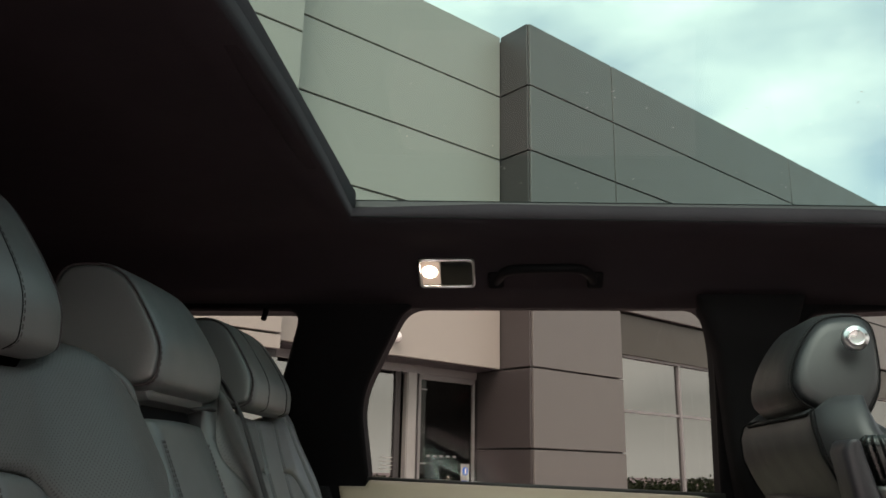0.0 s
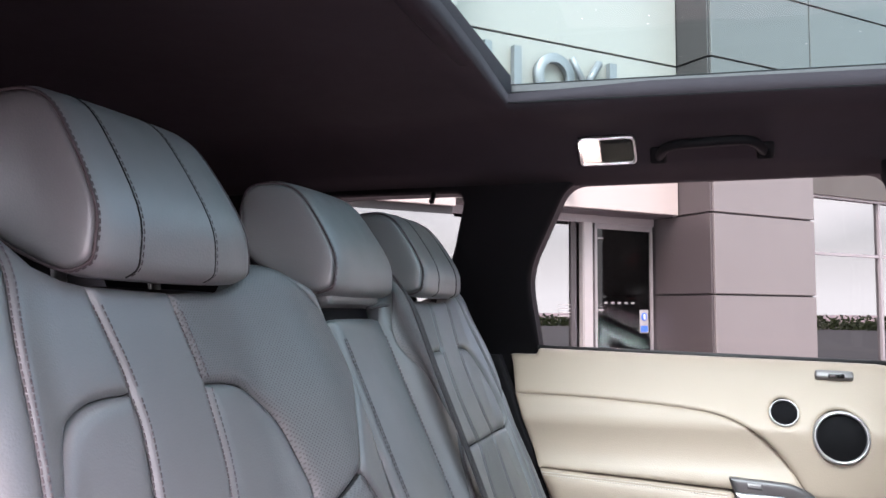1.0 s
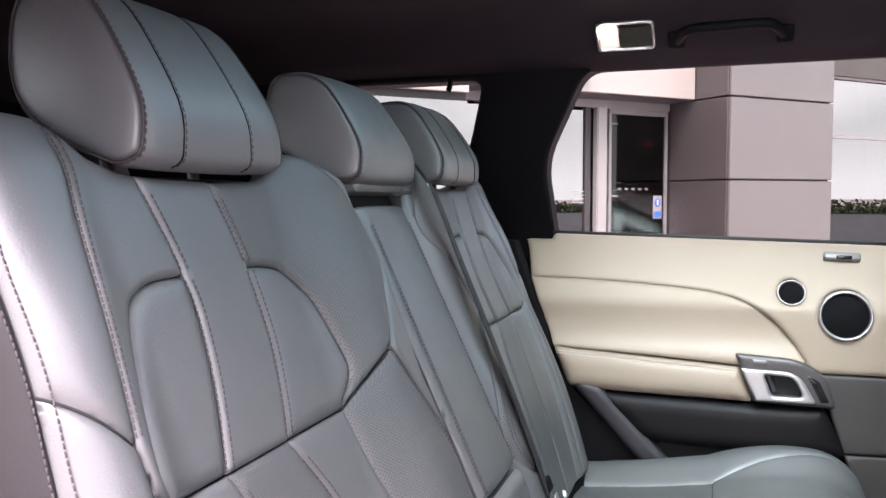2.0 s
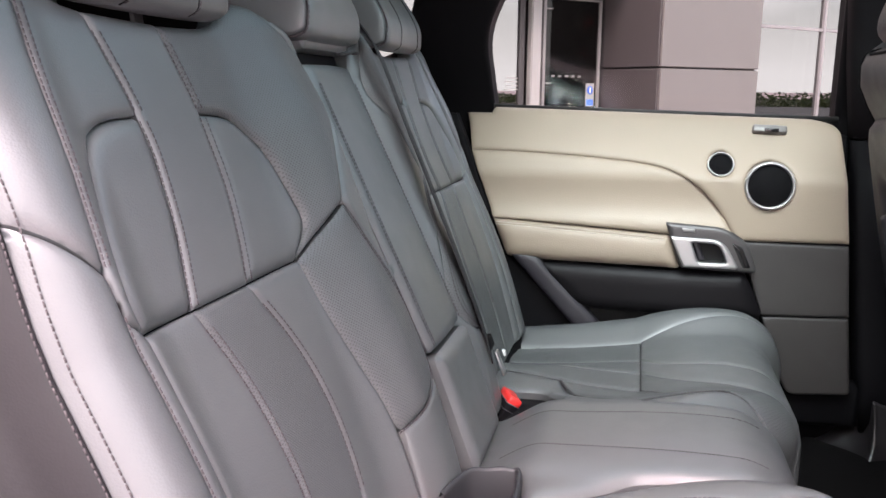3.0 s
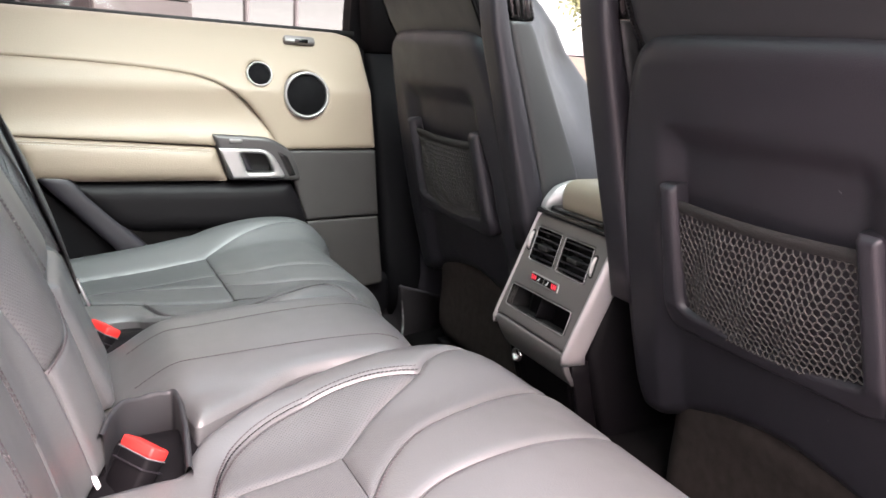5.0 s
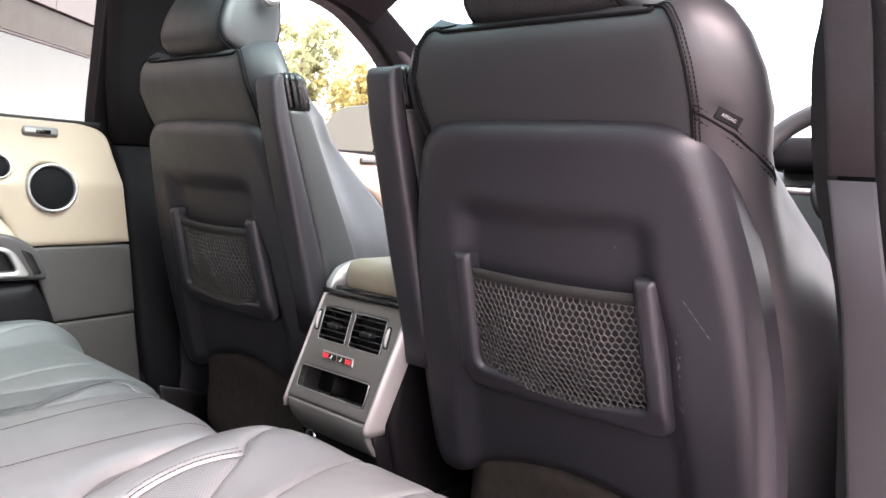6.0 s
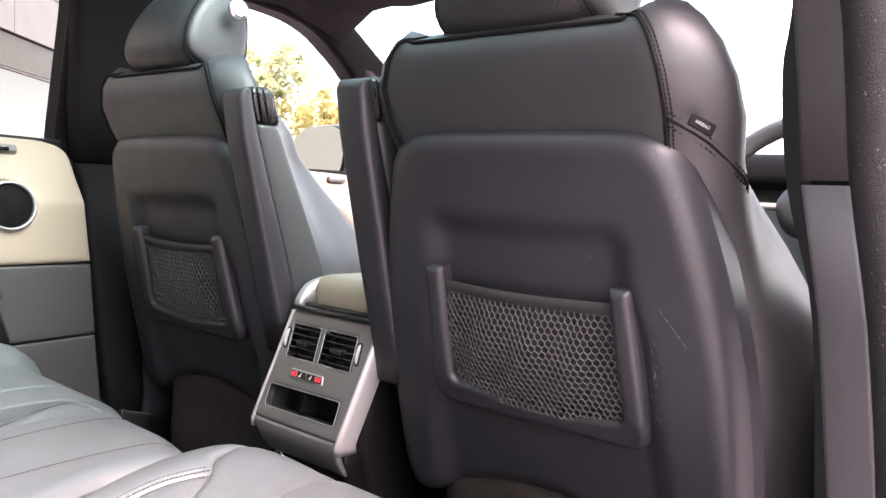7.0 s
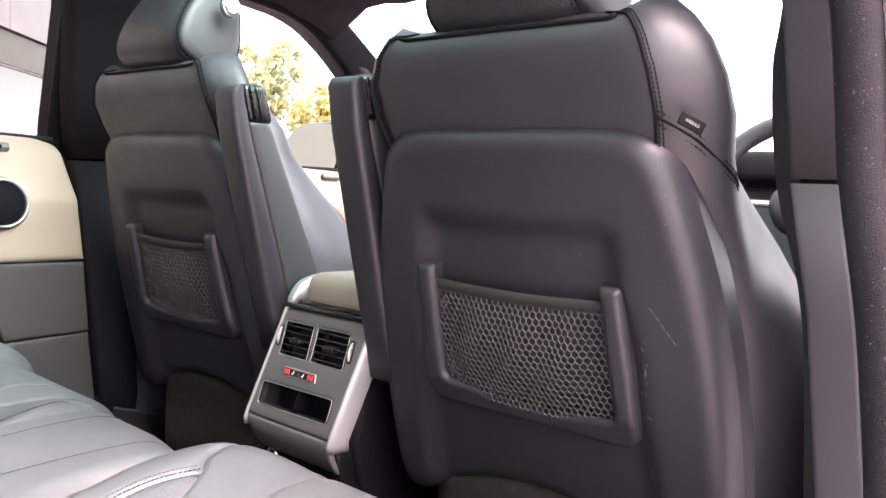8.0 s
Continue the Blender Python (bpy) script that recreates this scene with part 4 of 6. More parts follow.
def left_door():
    d = thing("car_door", (0.08, 0.75, 0.62), "closed car door with cream leather trim and a charcoal lower panel", "car door")

    def pan(name, outline, mat, text="", puff=0.008, r=0.02, step=0.013, base=None, back=0.03, holes=()):
        return quilt(name, outline, door_place, mat, d, text, puff, r, step, base, back, holes)

    line = curve_through([(-0.296, 1.168), (-0.13, 1.163), (0.03, 1.152), (0.115, 1.138), (0.175, 1.108), (0.222, 1.058), (0.258, 0.998)], 8)
    spk, twt = (0.314, 1.112), (0.220, 1.151)
    ring = lambda c, r: [(c[0] + r * math.cos(a), c[1] + r * math.sin(a)) for a in np.linspace(0, 2 * math.pi, 33)[:-1]]
    # cream upper part with the speaker holes
    top = rounded([(-0.322, 1.245), (-0.262, 1.245), (-0.255, 1.258), (0.405, 1.240), (0.448, 1.225), (0.458, 1.10), (0.470, 1.000)], [0.01, 0.003, 0.003, 0.02, 0.03, 0.001, 0.004]) + [(0.262, 0.998)] + line[::-1][1:]
    pan("upper_trim", top, CREAM, "cream leather upper trim", 0.006, 0.012, 0.010, lambda u, v: 0.010 + 0.006 * ss((1.2 - v) / 0.1), 0.03, [ring(spk, 0.046), ring(twt, 0.024)])
    pan("trim_backing", [(-0.318, 1.240), (0.44, 1.222), (0.462, 1.0), (0.16, 0.945), (-0.203, 0.95)], CREAM, "", 0, 0.01, 0.03, lambda u, v: np.full(len(u), -0.012), 0, [ring(spk, 0.044), ring(twt, 0.022)])
    # hollow above the armrest, sinking in under the roll
    hollow = [(u, v - 0.0004) for u, v in line if u < 0.2495] + [(0.250, 1.012), (0.13, 1.008), (-0.05, 1.018), (-0.24, 1.027)]
    pan("inner_trim", hollow, CREAM, "cream leather hollow", 0.004, 0.01, 0.012,
        lambda u, v: 0.012 - 0.009 * ss((v - 1.03) / 0.05) * (1 - ss((v - 1.09) / 0.08)) + 0.012 * ss((1.05 - v) / 0.03))
    # armrest: a cream pad that stands out
    pan("armrest", rounded([(-0.240, 1.026), (-0.05, 1.015), (0.128, 1.004), (0.152, 0.936), (-0.10, 0.939), (-0.208, 0.943)], [0.005, 0.001, 0.008, 0.008, 0.001, 0.01]),
        CREAM, "cream leather armrest", 0.02, 0.03, 0.011, lambda u, v: np.full(len(u), 0.034), 0.05)
    for off in (0.012, 0.017):
        stitches("stitching", [(u, v + 0.004 - off) for u, v in curve_through([(-0.235, 1.027), (-0.05, 1.018), (0.12, 1.008)], 6)], door_place, THREAD_PALE, d, 0.028)
    # dark band under the armrest
    pan("lower_band", rounded([(-0.155, 0.935), (0.155, 0.930), (0.280, 0.932), (0.297, 0.90), (0.322, 0.838), (0.20, 0.832), (-0.02, 0.838), (-0.06, 0.845)], [0.005, 0.001, 0.01, 0.01, 0.02, 0.01, 0.01, 0.02]),
        BLACK_TRIM, "black armrest underside", 0.018, 0.03, 0.011, lambda u, v: np.full(len(u), 0.030), 0.05)
    # map pocket: dark recess with a lip
    pan("pocket", [(-0.10, 0.838), (0.32, 0.832), (0.335, 0.79), (0.36, 0.70), (-0.10, 0.70)], DARK_VOID, "", 0.0, 0.01, 0.03, lambda u, v: np.full(len(u), -0.02), 0.02)
    block("pocket_lip", (0.10, 0.02, 0.022), (0.26, 0.675, 0.818), BLACK_TRIM, d, bevel=0.006)
    block("pocket_front", (0.46, 0.02, 0.14), (0.10, 0.680, 0.725), BLACK_TRIM, d, bevel=0.006)
    # grained grey panels at the front of the door
    pan("front_panel", rounded([(0.268, 0.996), (0.470, 0.996), (0.483, 0.852), (0.318, 0.846)], [0.004, 0.003, 0.003, 0.004]), GREY_PLASTIC, "grained grey plastic panel", 0.004, 0.006, 0.014, lambda u, v: np.full(len(u), 0.014))
    pan("front_panel", rounded([(0.319, 0.843), (0.483, 0.849), (0.500, 0.69), (0.38, 0.68), (0.345, 0.76)], [0.003, 0.003, 0.01, 0.02, 0.02]), GREY_PLASTIC, "grained grey plastic panel", 0.004, 0.006, 0.014, lambda u, v: np.full(len(u), 0.012))
    block("door_bottom", (0.82, 0.05, 0.10), (0.12, 0.735, 0.655), BLACK_PLASTIC, d, bevel=0.015)
    block("door_core", (0.74, 0.03, 0.56), (0.10, 0.775, 0.93), BLACK_PLASTIC, d, bevel=0.01)
    # belt seal along the window
    tube("belt_seal", [(-0.262, 0.792, 1.259), (0.45, 0.792, 1.240)], 0.006, RUBBER, d)
    # speakers
    def speaker(name, c, r, text):
        at = Vector(door_place(c[0], c[1], 0.018))
        ax = Vector((0, -1, 0.45 if c[1] > 1.12 else 0.12))
        s = lathe(name, [(0.0, -0.004), (r * 0.85, -0.004), (r * 0.87, -0.008)], at, ax, MESH_GRILLE, d, text, 40)
        lathe("trim_ring", [(r * 0.85, -0.010), (r * 0.87, 0.000), (r * 0.91, 0.003), (r * 0.96, 0.002), (r, -0.002), (r * 1.01, -0.012)], at, ax, BRUSHED, s, "satin silver ring", 48)
        return s
    speaker("speaker", spk, 0.048, "black speaker grille")
    speaker("tweeter", twt, 0.0265, "small black tweeter grille")
    # window switch
    sw = block("window_switch", (0.066, 0.016, 0.017), door_place(0.313, 1.219, 0.014), DARK_METAL, d, "silver window switch plate", bevel=0.004, turn=Euler((radians(-32), radians(2), 0)).to_matrix().to_4x4())
    block("rocker", (0.028, 0.010, 0.008), door_place(0.316, 1.219, 0.021), GLOSS_BLACK, sw, "black rocker", bevel=0.002)
    # door handle: satin frame round a dark pull
    hole = rounded([(0.171, 0.996), (0.224, 0.994), (0.242, 0.955), (0.186, 0.955)], [0.007, 0.014, 0.010, 0.007])
    hb = quilt("handle_bezel", rounded([(0.119, 1.032), (0.236, 1.026), (0.283, 0.994), (0.300, 0.936), (0.152, 0.940)], [0.004, 0.03, 0.02, 0.01, 0.006]), door_place, HANDLE_GREY, d, "dark grey handle surround", 0.006, 0.01, 0.008, lambda u, v: np.full(len(u), 0.036), 0.05, holes=[hole])
    quilt("handle_frame", rounded([(0.129, 1.006), (0.232, 1.003), (0.266, 0.944), (0.157, 0.944)], [0.003, 0.026, 0.012, 0.004], 6), door_place, BRUSHED, hb, "satin silver frame", 0.004, 0.005, 0.006, lambda u, v: np.full(len(u), 0.043), 0.012, holes=[hole])
    quilt("handle_recess", rounded([(0.160, 1.0), (0.235, 1.0), (0.250, 0.948), (0.175, 0.948)], 0.004), door_place, DARK_VOID, hb, "", 0, 0.01, 0.01, lambda u, v: np.full(len(u), 0.012), 0)
    quilt("handle_lever", rounded([(0.172, 0.995), (0.186, 0.995), (0.200, 0.957), (0.187, 0.957)], 0.003), door_place, SHELL_PLASTIC, hb, "black pull lever", 0.003, 0.006, 0.006, lambda u, v: np.full(len(u), 0.026), 0.012)
    quilt("side_insert", rounded([(0.247, 0.999), (0.270, 0.988), (0.288, 0.948), (0.272, 0.946)], 0.004), door_place, GLOSS_BLACK, hb, "gloss black insert", 0.003, 0.005, 0.006, lambda u, v: np.full(len(u), 0.038), 0.006)
    quilt("lock_button", rounded([(0.150, 1.024), (0.176, 1.023), (0.178, 1.014), (0.152, 1.015)], 0.002), door_place, DARK_METAL, hb, "small grey lock button", 0.002, 0.003, 0.005, lambda u, v: np.full(len(u), 0.0385), 0.005)
    return d


left_door()

# wheel-arch trim: a diagonal strip between the seat and the door
tagged(quilt("trim", [(-0.205, 0.955), (-0.148, 0.952), (0.035, 0.765), (-0.020, 0.755)], lambda u, v, h: (u, 0.668 - h, v), SHELL_PLASTIC, None, "", 0.008, 0.015, 0.012, None, 0.02),
       "charcoal diagonal strip of wheel-arch trim", "trim", kind="structure")
tagged(quilt("trim", [(-0.40, 1.245), (-0.328, 1.245), (-0.212, 0.945), (-0.02, 0.76), (-0.02, 0.70), (-0.40, 0.70)], lambda u, v, h: (u, 0.70 - h, v), BLACK_PLASTIC, None, "", 0.004, 0.01, 0.02, None, 0.03),
       "black wheel-arch cover beside the seat", "trim", kind="structure")


# ---- courtesy lamp and grab handle on the left rail ----
def rail_place(x, w, h):
    """On the sloping rail of the headlining; w runs down it from the roof."""
    y = 0.47 + w * 0.80
    z = roof_z(y)
    return (x, y - 0.6 * h, z - 0.8 * h)


def courtesy_lamp():
    t = thing("courtesy_lamp", rail_place(-0.09, 0.11, 0), "lit courtesy lamp with a clear lens in a chrome frame", "interior lamp")
    o = rounded([(-0.140, 0.073), (-0.034, 0.073), (-0.034, 0.150), (-0.140, 0.150)], 0.012)
    i = rounded([(-0.135, 0.079), (-0.039, 0.079), (-0.039, 0.144), (-0.135, 0.144)], 0.009)
    quilt("bezel", o, rail_place, CHROME, t, "chrome frame", 0.003, 0.003, 0.008, lambda u, v: np.full(len(u), 0.008), 0.01, holes=[i])
    quilt("black_lens", rounded([(-0.098, 0.080), (-0.040, 0.080), (-0.040, 0.143), (-0.098, 0.143)], 0.006), rail_place, GLOSS_BLACK, t, "unlit black lens", 0.001, 0.002, 0.01, lambda u, v: np.full(len(u), 0.005), 0)
    quilt("lit_lens", rounded([(-0.134, 0.080), (-0.099, 0.080), (-0.099, 0.143), (-0.134, 0.143)], 0.006), rail_place, LAMP_EDGE, t, "frosted lens", 0.001, 0.002, 0.01, lambda u, v: np.full(len(u), 0.005), 0)
    lathe("bulb", [(0.0, 0.005), (0.009, 0.004), (0.014, 0.001), (0.0145, -0.002)], rail_place(-0.118, 0.106, 0.006), (0, -0.6, -0.8), LAMP, t, "glowing bulb", 24)
    return t


LAMP = glow("lamp_glow", (1.0, 0.86, 0.76), 6.0)
LAMP_EDGE = glow("lamp_lens", (0.50, 0.40, 0.35), 0.22)
courtesy_lamp()


def grab_handle():
    t = thing("grab_handle", rail_place(0.10, 0.10, 0), "black plastic grab handle folded against the headlining", "grab handle")
    pts = [rail_place(x, w, h) for x, w, h in ((0.004, 0.150, 0.0), (0.010, 0.120, 0.010), (0.030, 0.092, 0.018), (0.09, 0.084, 0.022), (0.155, 0.088, 0.018), (0.180, 0.115, 0.010), (0.190, 0.150, 0.0))]
    tube("grip", curve_through(pts, 4), 0.009, BLACK_PLASTIC, t, sides=12)
    for x in (0.005, 0.189):
        block("hinge_cover", (0.030, 0.020, 0.036), rail_place(x, 0.130, 0.002), BLACK_PLASTIC, t, bevel=0.006, turn=Euler((radians(40), 0, 0)).to_matrix().to_4x4())
    return t


grab_handle()
hook = tube("coat_hook", [(-0.455, 0.648, 1.590), (-0.455, 0.640, 1.570), (-0.455, 0.632, 1.562)], 0.006, BLACK_PLASTIC, None, sides=8)
tagged(hook, "small black coat hook above the rear window", "coat hook")


# ---- front seats ----
def seat_middle(sg):
    return 0.378 if sg < 0 else 0.384


def shell_place(sg):
    """The back of a front seat, leaning rearwards to the top. c: from the seat's middle outwards, h: to the rear."""
    def f(c, v, h):
        x = 0.487 - 0.25 * (v - 1.08)
        return (x - 0.97 * h, sg * (c + seat_middle(sg)), v - 0.24 * h)
    return f


def shell_relief(c, v):
    """A nearly flat back with a broad border and a deep hollow in the middle for the knees."""
    w = 0.138 + 0.022 * ss((1.10 - v) / 0.10) + 0.014 * ss((0.98 - v) / 0.15)
    d = w - np.abs(c)
    hollow = -0.017 * ss((d + 0.018) / 0.044) * ss((1.165 - v) / 0.046)
    belly = 0.006 * (1 - np.clip(np.abs(c) / 0.22, 0, 1) ** 2)
    return hollow + belly


def front_seat(sg, label):
    seat = thing("front_seat", (0.75, sg * 0.385, 0.56), label, "car seat", "front seats")
    sp = shell_place(sg)
    C = seat_middle(sg)
    half = curve_through([(0.100, 1.2540), (0.148, 1.2520), (0.174, 1.2445), (0.192, 1.2310), (0.205, 1.2110), (0.217, 1.1750), (0.228, 1.1350), (0.238, 1.0950), (0.246, 1.0500), (0.254, 0.9900), (0.258, 0.9200), (0.259, 0.8500), (0.255, 0.7800), (0.240, 0.7420), (0.212, 0.7330), (0.170, 0.7470), (0.100, 0.7720), (0.030, 0.7880)], 4)
    shell = half + [(-u, v) for u, v in half[::-1]]
    quilt("back_shell", shell, sp, SHELL_PLASTIC, seat, "hard charcoal plastic back shell with scuffs", 0.036, 0.027, 0.007, shell_relief, 0.030)
    quilt("skirt", rounded([(-0.215, 0.765), (-0.10, 0.795), (0.10, 0.795), (0.215, 0.765), (0.225, 0.60), (-0.225, 0.60)], 0.02), sp, CARPET_BROWN, seat, "brown-black carpeted skirt under the shell", 0.012, 0.03, 0.012, lambda c, v: -0.016 + 0.030 * ss((0.76 - v) / 0.14) - 0.05 * np.clip((np.abs(c) - 0.16) / 0.065, 0, 1) ** 2, 0.05)
    # leather backrest ahead of the shell: loft of rounded sections up the seat
    SECT = [(0.66, 0.22, 0.27, 0.07, 0.24), (0.80, 0.250, 0.32, 0.07, 0.282), (0.95, 0.250, 0.31, 0.055, 0.286), (1.04, 0.248, 0.28, 0.042, 0.278), (1.075, 0.247, 0.265, 0.037, 0.266), (1.13, 0.245, 0.245, 0.031, 0.243), (1.183, 0.242, 0.22, 0.027, 0.216),
            (1.228, 0.243, 0.20, 0.020, 0.197), (1.268, 0.250, 0.18, 0.008, 0.216), (1.305, 0.248, 0.165, 0.0, 0.208), (1.34, 0.234, 0.14, 0.004, 0.188), (1.365, 0.214, 0.115, 0.014, 0.168), (1.382, 0.192, 0.09, 0.026, 0.147), (1.392, 0.160, 0.05, 0.042, 0.12)]

    def section(v):
        half, thick, fwd, fore = (float(np.interp(v, [q[0] for q in SECT], [q[k] for q in SECT])) for k in (1, 2, 3, 4))
        if sg > 0:
            fore -= 0.050 + 0.020 * float(ss((1.255 - v) / 0.05))
        x0 = 0.487 - 0.25 * (v - 1.08) + fwd
        right = [(x0, half * 0.76), (x0 + 0.022, half * 0.90), (x0 + 0.055, half), (x0 + min(0.15, thick * 0.75), fore), (x0 + thick, fore * 0.90), (x0 + thick * 0.86, fore * 0.66), (x0 + thick * 0.66, fore * 0.4)]
        return right + [(a, -b) for a, b in right[::-1]]

    def dip(b, v):
        """The top edge sinks between the shoulders, where the headrest stands."""
        return v - 0.30 * max(0.0, v - 1.318) * float(ss((0.175 - abs(b)) / 0.035))

    rings = []
    for v, *_ in SECT:
        ring = rounded(section(v), 0.03, 3)
        # cross-pieces split the straight back edge, so that it can sink in the middle
        cut = [(ring[-1][0] + (ring[0][0] - ring[-1][0]) * q, ring[-1][1] + (ring[0][1] - ring[-1][1]) * q) for q in np.linspace(0.04, 0.96, 17)]
        rings.append([(a, sg * (C + b), dip(b, v)) for a, b in ring + cut])
    loft("backrest", rings, LEATHER_BLACK, seat, "black leather backrest")
    edge = []
    for b in np.linspace(-0.148, 0.148, 40):
        v = 1.376
        x0 = 0.487 - 0.25 * (v - 1.08) + float(np.interp(v, [q[0] for q in SECT], [q[3] for q in SECT]))
        edge.append((x0 - 0.002, sg * (C + b), dip(b, v)))
    tube("piping", edge, 0.0022, THREAD_DARK, seat, "dark piping along the top edge", sides=6)

    def on_side(v, q, out=0.0):
        """q runs from the back seam (0) round the side of the backrest."""
        P = section(v)
        k = min(int(q), 2)
        a, b = P[k], P[k + 1]
        x, y = a[0] + (b[0] - a[0]) * (q - k), a[1] + (b[1] - a[1]) * (q - k)
        return (x - out * 0.5, sg * (C + y + out), dip(y, v))

    mirror = lambda p, m: p if m > 0 else (p[0], sg * 2 * C - p[1], p[2])
    for m in (1, -1):
        tube("welt", [mirror(on_side(v, 0.0, -0.0018), m) for v in np.linspace(1.20, 1.388, 30)], 0.0017, THREAD_DARK, seat, sides=6)
        for q in (0.14, -0.01):
            dashes("stitching", [mirror(on_side(v, 0.02 + abs(q), -0.0006 if q > 0 else 0.0012), m) for v in np.linspace(1.20, 1.385, 30)], THREAD_DARK, seat, r=0.0008, pitch=0.0048, length=0.0034)
    seam = lambda q, dz: on_side(1.262 + dz - 0.016 * q - 0.006 * q * q, q, -0.0012)
    qs = np.linspace(0.03, 2.2, 26)
    tube("welt", [seam(q, 0) for q in qs], 0.0018, THREAD_DARK, seat, sides=5)
    for dz in (-0.007, 0.006):
        dashes("stitching", [seam(q, dz) for q in qs], THREAD_DARK, seat)
    # cushion edge
    block("seat_cushion", (0.46, 0.50, 0.14), (0.88, sg * C, 0.78), LEATHER_BLACK, seat, "black leather seat cushion", bevel=0.05, seg=4)
    block("seat_base", (0.42, 0.40, 0.16), (0.85, sg * C, 0.64), BLACK_PLASTIC, seat, "", bevel=0.03)
    for dy in (-0.17, 0.17):
        block("seat_rail", (0.50, 0.04, 0.05), (0.84, sg * C + dy, 0.565), BLACK_PLASTIC, seat, "dark steel seat rail", bevel=0.006)
    # headrest with its side button
    build_headrest(seat, sg * (0.385 if sg > 0 else 0.372), 0.122, 0.104, 0.535, 1.352, 1.508, LEATHER_BLACK_PERF, LEATHER_BLACK, THREAD_DARK, depth=0.130, taper=-0.006, seams=(), lean=-0.30, soft=True)
    BX, BY, BZ = BUTTON[sg]
    lathe("button", [(0.0005, 0.004), (0.0085, 0.004), (0.009, 0.0041), (0.0092, 0.0052), (0.0096, 0.0055), (0.0112, 0.0055), (0.0116, 0.0052), (0.0120, 0.0035), (0.0155, 0.0025), (0.0168, 0.0015), (0.018, -0.006)], (BX, BY, BZ), (-0.1, -sg, 0.0), CHROME, seat, "round chrome headrest button", 32)
    # scuffs left by shoes and bags
    rng = random.Random(5 if sg < 0 else 9)
    sv, sf = [], []
    hs = lambda u, v: float(shell_relief(np.array([u]), np.array([v]))[0])

    def scratch(u, v, L, W, w):
        i = len(sv)
        for a, b in ((-L, 0), (-L * 0.3, -W), (L, 0), (L * 0.2, W)):
            uu, vv = u + a * math.cos(w) - b * math.sin(w), v + a * math.sin(w) + b * math.cos(w)
            sv.append(sp(uu, vv, hs(uu, vv) + 0.0007))
        sf.append((i, i + 1, i + 2, i + 3))

    for k in range(30 if sg < 0 else 8):
        if k % 3:
            scratch(rng.gauss(0.168, 0.003), rng.uniform(0.87, 1.03), rng.uniform(0.0012, 0.0042), rng.uniform(0.0004, 0.0010), rng.uniform(1.2, 2.0))
        else:
            scratch(rng.uniform(-0.10, 0.205), rng.uniform(0.86, 1.20), rng.uniform(0.0010, 0.0030), rng.uniform(0.0003, 0.0006), rng.uniform(0.0, 3.1))
    if sg < 0:
        for k in range(5):
            scratch(0.180 + 0.006 * k, 1.066 - 0.008 * k, 0.0045, 0.0005, -0.9)
    scuffs = raw("scuff_marks", sv, sf, SCUFF, seat, "small pale scuffs", smooth=False)
    scuffs["kind"] = "stuff"
    # net pocket in a moulded frame: two upright arms and a tray along the bottom
    pocket = thing("net_pocket", sp(0, 0.99, 0.01), "", "")
    pocket.parent = seat
    pocket.location = Vector(sp(0, 0.99, 0.01)) - Vector(seat.location)
    outer = rounded([(-0.1455, 1.0850), (-0.1490, 0.9900), (-0.1560, 0.8990), (0.1600, 0.8990), (0.1550, 0.9900), (0.1465, 1.0850)], [0.004, 0.0, 0.032, 0.028, 0.0, 0.006], 6)
    inner = [(0.1215, 1.0850), (0.1265, 1.000), (0.1310, 0.9390)] + curve_through([(0.1270, 0.9330), (0.08, 0.9270), (0.02, 0.9220), (-0.03, 0.9240), (-0.075, 0.9300), (-0.112, 0.9330), (-0.1200, 0.9420)], 4) + [(-0.1205, 1.000), (-0.1195, 1.0850)]
    quilt("pocket_frame", outer + inner, sp, SHELL_PLASTIC, pocket, "charcoal plastic pocket frame", 0.009, 0.009, 0.006, lambda u, v: 0.013 - 0.006 * ss((0.94 - v) / 0.03), 0.030)
    hh = lambda u, v: float(shell_relief(np.array([u]), np.array([v]))[0])
    bulge = lambda f, g: 0.013 + 0.016 * math.sin(f * math.pi) ** 0.8 * math.sin(min(1, g * 1.05) * math.pi * 0.85) + 0.0025 * math.sin(f * 23 + g * 5) * math.sin(g * math.pi)
    rows_b = []
    for k in range(25):
        f = k / 24
        u = -0.121 + 0.2450 * f
        v = 1.0670 - 0.0025 * math.sin(f * math.pi)
        rows_b.append([sp(u, v + w, hh(u, v) + 0.013 + 0.003 * math.sin(f * math.pi) + e) for w, e in ((0.0, 0.0), (0.0004, 0.0016), (-0.007, 0.0022), (-0.0136, 0.0016), (-0.014, 0.0))])
    bv = [p for r in rows_b for p in r]
    bf = [(5 * k + m, 5 * k + m + 1, 5 * k + m + 6, 5 * k + m + 5) for k in range(24) for m in range(4)]
    raw("elastic_band", bv, bf, HEM, pocket, "elastic hem of the net")
    net_mesh(sp, hh, bulge, pocket)
    # stowed inner armrest
    arm_in, arm_out = ARM_SPAN[sg]
    prof = [(1.322, 0.440, 0.008), (1.318, 0.434, 0.018), (1.308, 0.429, 0.026), (1.25, 0.438, 0.032), (1.15, 0.464, 0.038), (1.05, 0.490, 0.044), (0.96, 0.515, 0.046), (0.90, 0.53, 0.036)]
    arm = thing("armrest", (0.50, sg * 0.10, 0.90), "", "")
    arm.parent = seat
    arm.location = Vector((0.50, sg * 0.10, 0.90)) - Vector(seat.location)

    def ring_of(x0, x1, z, k0=arm_in, k1=arm_out):
        return [(a, sg * b, z) for a, b in rounded([(x0, k0), (x1, k0), (x1, k1), (x0, k1)], 0.013, 4)]

